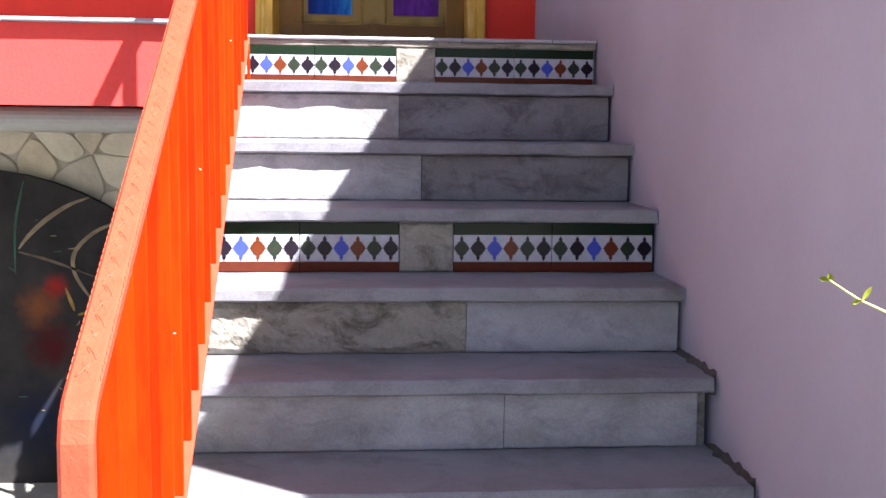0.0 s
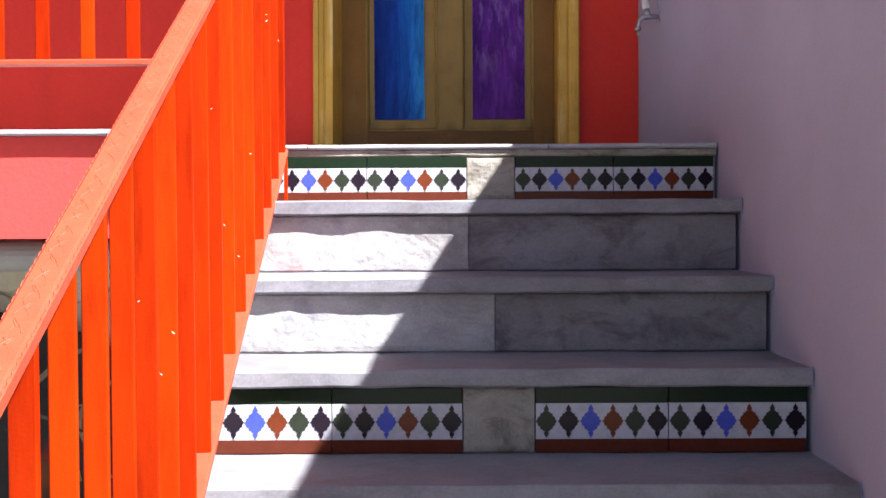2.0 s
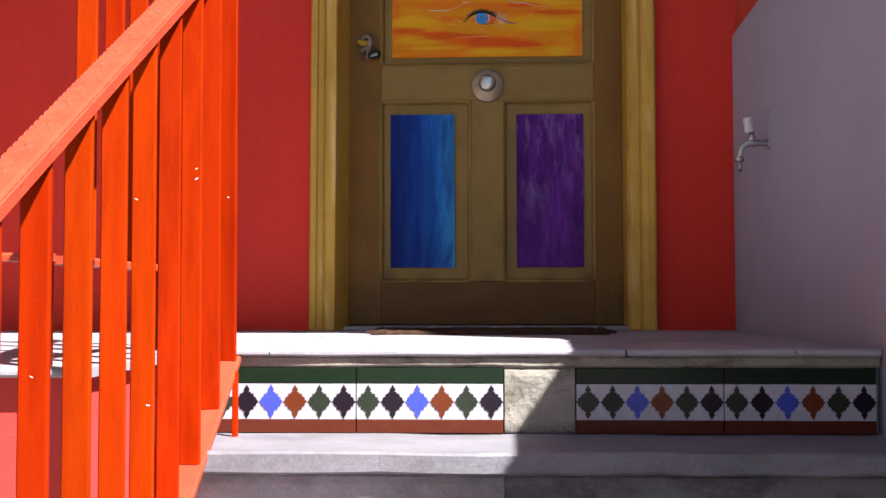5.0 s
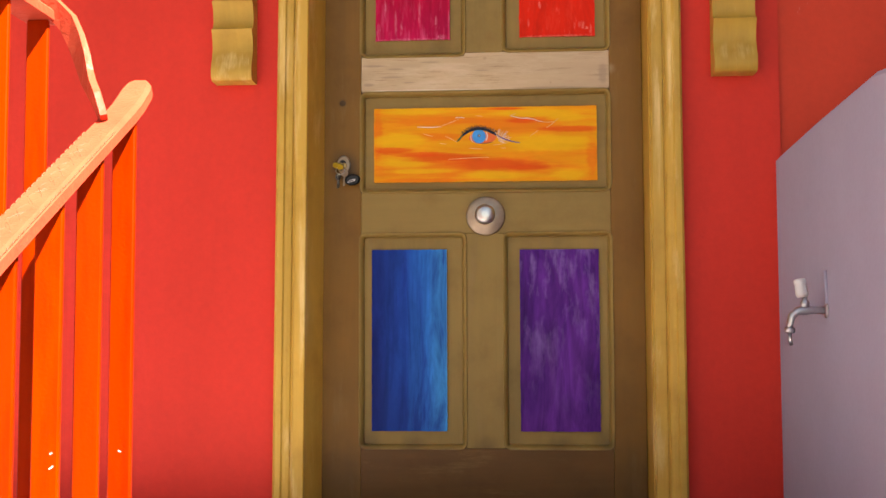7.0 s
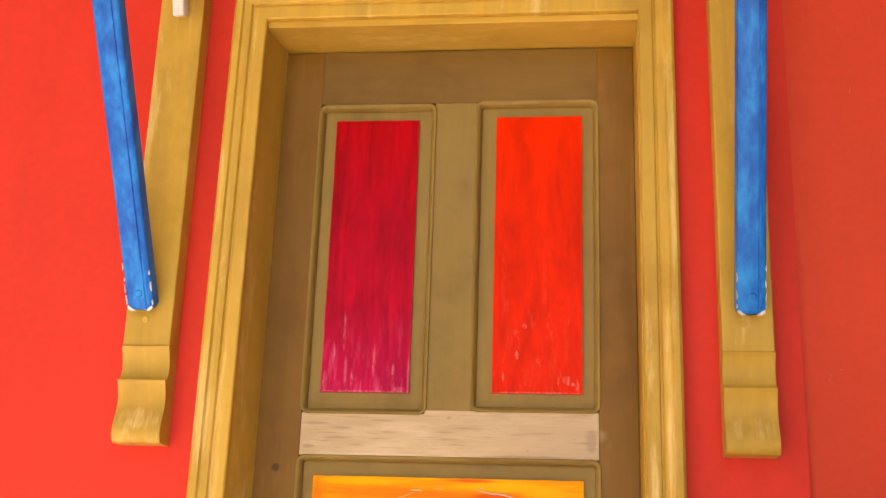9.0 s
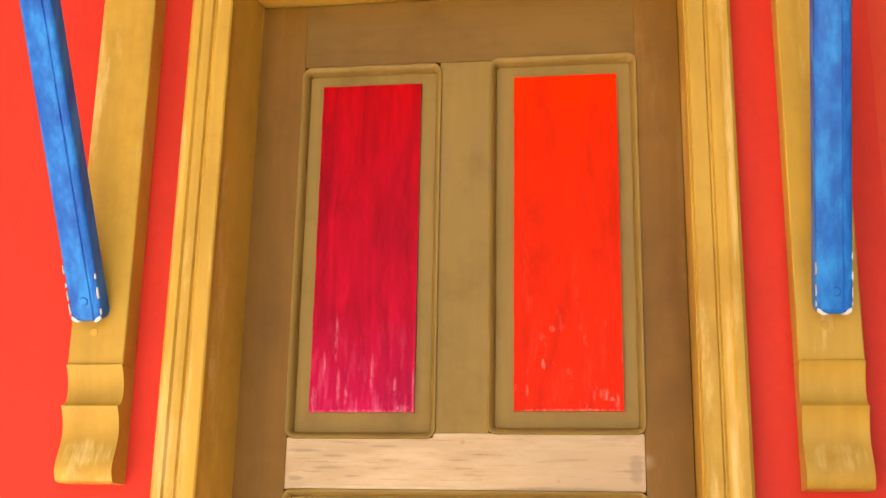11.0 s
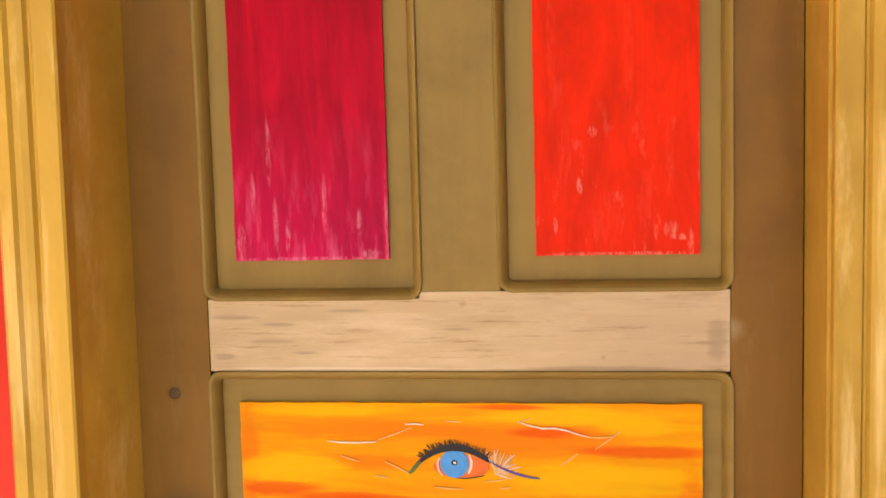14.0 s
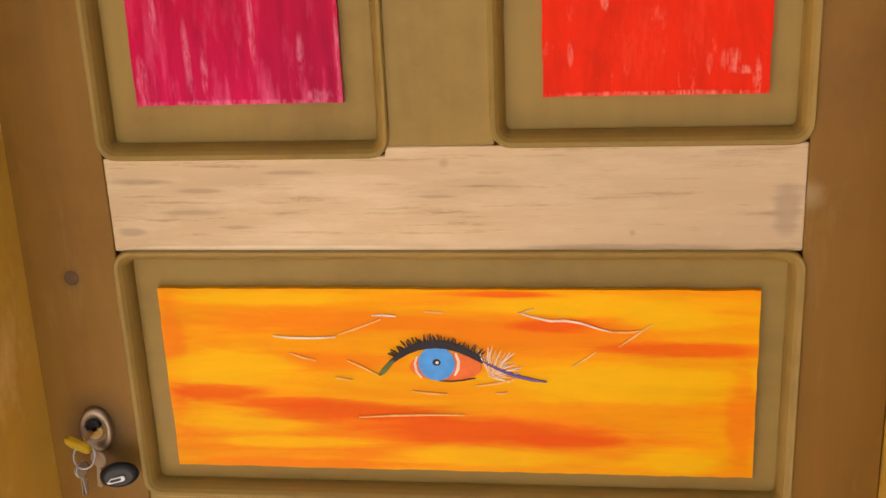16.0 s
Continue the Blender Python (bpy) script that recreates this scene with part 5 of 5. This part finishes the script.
def build_stair_railing():
    rail = thing("stair_railing", (RX, -2.6, GROUND_Z), "orange painted steel stair railing with flat uprights", "railing")
    end = [(RX, y, rail_z(y) + 0.012 - dz) for y, dz in ((-1.335, 0.004), (-1.339, 0.0), (-1.347, 0.0), (-1.360, 0.003), (-1.395, 0.010), (-1.43, 0.012))]
    low = [(RX, -3.89, rail_z(-3.89)), (RX, -3.915, rail_z(-3.89) - 0.017), (RX, -3.932, rail_z(-3.89) - 0.036), (RX, -3.940, rail_z(-3.89) - 0.062), (RX, -3.943, rail_z(-3.89) - 0.30), (RX, -3.943, GROUND_Z)]
    part("handrail", sweep_flat(end + low, 0.047, 0.020, widths=[0.016, 0.030, 0.041, 0.047, 0.047, 0.047] + [0.047] * 6), M["rail_top"], rail, "embossed flat orange handrail")
    # scrolls pressed into the handrail, and its beaded rims
    slope = Vector((0, 1, 0.577)).normalized()
    normal = Vector((1, 0, 0)).cross(slope)
    def on_rail(u, d):
        y = -3.885 + d * slope.y
        return Vector((RX + u, y, rail_z(y))) + normal * (0.0097 + (0.012 * max(0.0, min(1.0, (y + 1.5) / 0.1))))
    relief = bmesh.new()
    k, d = 0, 0.0
    while d < 2.70:
        turn = 1 if k % 2 else -1
        curl = [on_rail(turn * 0.0105 * (1 - t * 0.75) * math.cos(5.2 * t), d + 0.019 + 0.017 * (1 - t * 0.7) * math.sin(5.2 * t - 1.2)) for t in (i / 9 for i in range(10))]
        join(relief, tube(curl, 0.0014 - 0.0007 * min(1.0, d / 1.2), 5))
        join(relief, tube([on_rail(-turn * 0.010, d), on_rail(-turn * 0.004, d + 0.011), on_rail(turn * 0.007, d + 0.030)], 0.0007, 5))
        k, d = k + 1, d + 0.034
    part("scroll_relief", relief, M["rail_top"], rail, "pressed scroll pattern on the handrail")
    for u in (-0.0218, 0.0218):
        rim, d = bmesh.new(), 0.0
        while d < 2.74:
            join(rim, tube([on_rail(u, d) - normal * 0.004, on_rail(u, d + 0.004) - normal * 0.0024, on_rail(u, d + 0.012) - normal * 0.0024, on_rail(u, d + 0.016) - normal * 0.004], [0.0005, 0.0010, 0.0010, 0.0005], 5))
            d += 0.0165
        part("beaded_rim", rim, M["rail_top"], rail, "beaded edge of the handrail")
    part("base_rail", sweep_flat([(RX, -1.39, foot_z(-1.39)), (RX, -3.935, foot_z(-3.935))], 0.047, 0.012), M["rail_top"], rail)
    rnd = random.Random(3)
    for k in range(20):
        y = -1.405 - 0.130 * k
        turn = pose(RX, y, 0, 0, 0, rnd.choice((-11, -5, 0, 3, 7)) + rnd.uniform(-3, 3))
        bm = join(bmesh.new(), box(-0.0175, 0.0175, -0.005, 0.005, foot_z(y) + 0.004, rail_z(y) - 0.010, 0.0018), turn)
        bar = part("upright", bm, M["orange"], rail)
        for j in range(rnd.choice((0, 1, 1, 2))):
            zc = foot_z(y) + rnd.uniform(0.12, 0.66)
            xc, r, tilt = rnd.uniform(-0.011, 0.011), rnd.uniform(0.0006, 0.0015), rnd.uniform(-0.6, 0.6)
            pts = []
            for a in (2 * math.pi * i / 8 for i in range(8)):
                u, v = 2.8 * r * math.cos(a) * rnd.uniform(0.6, 1.2), 0.8 * r * math.sin(a) * rnd.uniform(0.6, 1.2)
                pts.append((xc + u * math.cos(tilt) - v * math.sin(tilt), zc + u * math.sin(tilt) + v * math.cos(tilt)))
            part("chip", join(bmesh.new(), prism(pts, -0.0054, -0.0040, "y"), turn), M["chip"], bar, "chipped paint spot")
    # feet that hold the base rail to the stair's edge
    for y in (-1.43,):
        part("foot", box(RX + 0.017, RX + 0.027, y - 0.006, y + 0.006, foot_z(y) - 0.16, foot_z(y) + 0.002, 0.001), M["orange"], rail)


def build_terrace_railing():
    rail = thing("terrace_railing", (-2.0, TERRACE_Y + 0.05, 0), "orange painted steel railing along the terrace edge", "railing")
    y = TERRACE_Y + 0.045
    part("base_rail", sweep_flat([(-0.60, y, 0.160), (-3.95, y, 0.160)], 0.045, 0.012, (0, 1, 0)), M["rail_top"], rail)
    part("handrail", sweep_flat([(-0.577, y, 0.945), (-3.95, y, 0.945)], 0.05, 0.018, (0, 1, 0)), M["rail_top"], rail)
    x = -0.728
    while x > -3.95:
        part("upright", box(x - 0.0165, x + 0.0165, y - 0.004, y + 0.004, 0.166, 0.936, 0.0015), M["orange"], rail)
        x -= 0.107
    for x in (-0.61, -2.2, -3.9):
        part("post", box(x - 0.012, x + 0.012, y - 0.012, y + 0.012, 0.0, 0.155, 0.002), M["orange"], rail)
    # return beside the stairs, and the twisted bar that drops onto the stair's handrail
    part("base_rail", sweep_flat([(-0.60, -1.380, 0.157), (-0.60, y + 0.023, 0.157)], 0.045, 0.012), M["rail_top"], rail)
    part("handrail", sweep_flat([(-0.60, -1.375, 0.945), (-0.60, y + 0.02, 0.945)], 0.05, 0.018), M["rail_top"], rail)
    for k in range(4):
        yy = -1.405 - 0.130 * k
        part("upright", box(-0.6165, -0.5835, yy - 0.004, yy + 0.004, 0.163, 0.936, 0.0015), M["orange"], rail)
    part("post", box(-0.612, -0.588, -1.41, -1.386, 0.0, 0.151, 0.002), M["orange"], rail)
    pts = [(-0.612, -1.398, 0.958), (-0.575, -1.402, 0.952), (-0.553, -1.406, 0.930), (-0.538, -1.412, 0.902), (-0.525, -1.420, 0.872), (-0.513, -1.430, 0.842), (-0.500, -1.445, 0.822), (-0.486, -1.460, 0.802), (-0.470, -1.472, 0.768)]
    bm = bmesh.new()
    rings = []
    for k, p in enumerate(pts):
        a, b = Vector(pts[max(k - 1, 0)]), Vector(pts[min(k + 1, len(pts) - 1)])
        way = (b - a).normalized()
        turn = radians(10 + 55 * k / (len(pts) - 1))
        flat = way.cross(Vector((0, 1, 0))).normalized()
        other = way.cross(flat).normalized()
        u = flat * math.cos(turn) + other * math.sin(turn)
        v = way.cross(u).normalized()
        rings.append([bm.verts.new(Vector(p) + u * (0.016 * i) + v * (0.005 * j)) for i, j in ((-1, -1), (1, -1), (1, 1), (-1, 1))])
    for p, q in zip(rings, rings[1:]):
        for k in range(4):
            bm.faces.new((p[k], p[(k + 1) % 4], q[(k + 1) % 4], q[k]))
    bm.faces.new(rings[0])
    bm.faces.new(rings[-1][::-1])
    bmesh.ops.recalc_face_normals(bm, faces=bm.faces)
    part("return_rail", bm, M["rail_top"], rail, "twisted flat bar joining the two handrails")


def build_cellar():
    """Rubble facing and the dark arched mural under the terrace."""
    y = -1.20
    wall = thing("rubble_facing", (-1.5, y, GROUND_Z), "buff rubble stone facing under the terrace", "stone facing", kind="structure")
    rnd = random.Random(21)
    xs = (-2.6, LEFT - 0.03)
    seeds = []
    cell = 0.165
    for i in range(int((xs[1] - xs[0]) / cell) + 1):
        for j in range(8):
            seeds.append((xs[0] + cell * (i + rnd.uniform(0.1, 0.9)), GROUND_Z + 0.06 + cell * (j + rnd.uniform(0.1, 0.9))))
    def clip(poly, a, b):
        """Keeps the side of poly nearer to a than to b."""
        mx, mz, dx, dz = (a[0] + b[0]) / 2, (a[1] + b[1]) / 2, b[0] - a[0], b[1] - a[1]
        out = []
        for p, q in zip(poly, poly[1:] + poly[:1]):
            sp, sq = (p[0] - mx) * dx + (p[1] - mz) * dz, (q[0] - mx) * dx + (q[1] - mz) * dz
            if sp <= 0:
                out.append(p)
            if (sp < 0 < sq) or (sq < 0 < sp):
                t = sp / (sp - sq)
                out.append((p[0] + (q[0] - p[0]) * t, p[1] + (q[1] - p[1]) * t))
        return out
    for a in seeds:
        poly = [(xs[0], GROUND_Z), (xs[1], GROUND_Z), (xs[1], -0.34), (xs[0], -0.34)]
        for b in seeds:
            if b != a and abs(b[0] - a[0]) < 0.5 and abs(b[1] - a[1]) < 0.5:
                poly = clip(poly, a, b)
                if len(poly) < 3:
                    break
        if len(poly) < 3:
            continue
        cx, cz = sum(p[0] for p in poly) / len(poly), sum(p[1] for p in poly) / len(poly)
        poly = [(cx + (p[0] - cx) * 0.99, cz + (p[1] - cz) * 0.99) for p in poly]
        for _ in range(2):
            poly = [q for p, n in zip(poly, poly[1:] + poly[:1]) for q in ((p[0] * 0.8 + n[0] * 0.2, p[1] * 0.8 + n[1] * 0.2), (p[0] * 0.2 + n[0] * 0.8, p[1] * 0.2 + n[1] * 0.8))]
        bm = prism(poly, y + 0.001, y - 0.009 - rnd.uniform(0, 0.005), "y")
        bmesh.ops.bevel(bm, geom=[e for e in bm.edges if max(v.co.y for v in e.verts) < y - 0.008], offset=0.005, segments=1, profile=0.5, affect="EDGES")
        part("stone", bm, M["rubble"], wall)
    # mural
    cx, top, half = -1.44, -0.478, 0.946
    pts = [(cx - half, GROUND_Z)] + [(cx + half * math.cos(a), top - half + half * math.sin(a)) for a in (math.pi - math.pi * k / 30 for k in range(31))] + [(cx + half, GROUND_Z)]
    pts = [(px, max(pz, GROUND_Z)) for px, pz in pts]
    mural = thing("mural_panel", (cx, y, GROUND_Z), "dark arched panel with loose painted strokes", "mural")
    part("panel", prism(pts, y - 0.028, y - 0.060, "y", 0.003), M["mural"], mural)
    yy = y - 0.0615
    def sweep(pts, w, mat):
        fine, n = [], len(pts)
        for k in range(n - 1):
            p = [Vector(pts[min(max(k + j, 0), n - 1)]) for j in (-1, 0, 1, 2)]
            for i in range(6):
                t = i / 6
                fine.append(tuple(0.5 * (2 * p[1] + (p[2] - p[0]) * t + (2 * p[0] - 5 * p[1] + 4 * p[2] - p[3]) * t * t + (3 * p[1] - p[0] - 3 * p[2] + p[3]) * t ** 3)))
        fine.append(pts[-1])
        m = len(fine) - 1
        part("brush_stroke", ribbon(fine, [w * (0.3 + 0.7 * math.sin(math.pi * k / m)) for k in range(m + 1)], yy, 0.002), mat, mural)
    sweep([(-1.024, -0.578), (-1.099, -0.607), (-1.176, -0.658), (-1.240, -0.717), (-1.275, -0.764)], 0.017, M["mural_tan"])
    sweep([(-1.276, -0.775), (-1.164, -0.807), (-1.011, -0.865)], 0.010, M["mural_faint"])
    sweep([(-0.90, -0.662), (-0.946, -0.674), (-1.017, -0.709), (-1.078, -0.774), (-1.084, -0.842), (-1.044, -0.920), (-0.99, -0.98)], 0.015, M["mural_tan"])
    sweep([(-1.252, -0.521), (-1.284, -0.675), (-1.290, -0.852)], 0.009, M["mural_green"])
    sweep([(-1.115, -0.905), (-1.098, -0.953), (-1.085, -0.990)], 0.013, M["mural_ochre"])
    sweep([(-1.075, -1.005), (-1.050, -0.998), (-1.030, -1.000)], 0.010, M["mural_ochre"])
    sweep([(-1.60, -0.70), (-1.52, -0.78), (-1.48, -0.92)], 0.012, M["mural_faint"])
    rnd = random.Random(5)
    for k in range(26):
        px, pz, a = cx + rnd.uniform(-0.5, 0.55), rnd.uniform(-1.4, -0.66), rnd.uniform(0, math.pi)
        r = rnd.uniform(0.012, 0.035)
        part("brush_stroke", ribbon([(px, pz), (px + r * 0.5 * math.cos(a) + 0.003, pz + r * 0.5 * math.sin(a)), (px + r * math.cos(a), pz + r * math.sin(a))], [0.002, 0.005, 0.002], yy, 0.002), M["mural_tan"] if k % 3 else M["mural_green"], mural)


def build_plant():
    """A thin shoot that leans in over the foot of the stairs."""
    plant = thing("garden_plant", (0.72, -4.36, GROUND_Z), "thin yellow-green plant shoot with small leaves", "plant")
    path = [(0.72, -4.36, GROUND_Z), (0.735, -4.36, -1.2), (0.70, -4.36, -0.85), (0.60, -4.36, -0.60), (0.48, -4.36, -0.497), (0.42, -4.36, -0.464), (0.380, -4.355, -0.446), (0.352, -4.35, -0.428)]
    part("stem", tube(path, [0.004, 0.0035, 0.003, 0.0024, 0.0017, 0.0013, 0.0011, 0.0008], 8), M["stem"], plant)
    def leaf(base, tip, w):
        a, b = Vector(base), Vector(tip)
        d = (b - a).normalized()
        s = d.cross(Vector((0, 1, 0.4))).normalized()
        bm = bmesh.new()
        rows = []
        for t, k in ((0, 0.1), (0.3, 0.8), (0.6, 1.0), (0.85, 0.55), (1.0, 0.05)):
            c = a + (b - a) * t
            rows.append([bm.verts.new(c + s * (w * k)), bm.verts.new(c + Vector((0, 0.002, -0.002)) * k), bm.verts.new(c - s * (w * k))])
        for p, q in zip(rows, rows[1:]):
            for j in (0, 1):
                bm.faces.new((p[j], p[j + 1], q[j + 1], q[j]))
        bmesh.ops.solidify(bm, geom=bm.faces[:], thickness=0.0006)
        part("leaf", bm, M["leaf"], plant)
    leaf((0.352, -4.35, -0.428), (0.340, -4.352, -0.425), 0.003)
    leaf((0.354, -4.35, -0.430), (0.352, -4.348, -0.421), 0.003)
    leaf((0.382, -4.357, -0.447), (0.370, -4.36, -0.449), 0.003)
    leaf((0.382, -4.357, -0.447), (0.393, -4.355, -0.433), 0.0035)
    leaf((0.48, -4.36, -0.497), (0.485, -4.35, -0.46), 0.006)
    leaf((0.60, -4.36, -0.60), (0.58, -4.34, -0.57), 0.009)
    leaf((0.70, -4.36, -0.85), (0.66, -4.33, -0.80), 0.011)


build_stair_railing()
build_terrace_railing()
build_cellar()
build_plant()


def build_weed():
    """A small weed in the gap between the railing and the tiles."""
    weed = thing("weed", (-0.497, -1.43, -0.163), "small green weed in the gap beside the tiles", "plant")
    rnd = random.Random(12)
    for k in range(9):
        bm = bmesh.new()
        base = Vector((-0.497 + rnd.uniform(-0.006, 0.006), -1.43 + rnd.uniform(-0.012, 0.012), -0.163))
        tip = base + Vector((rnd.uniform(-0.014, 0.014), rnd.uniform(-0.03, 0.012), rnd.uniform(0.02, 0.06)))
        side = Vector((rnd.uniform(-1, 1), rnd.uniform(-1, 1), 0)).normalized() * 0.004
        mid = (base + tip) / 2
        v = [bm.verts.new(p) for p in (base - side * 0.3, base + side * 0.3, mid + side, tip, mid - side)]
        bm.faces.new(v)
        bmesh.ops.solidify(bm, geom=bm.faces[:], thickness=0.0006)
        part("leaf", bm, M["leaf"], weed)


build_weed()
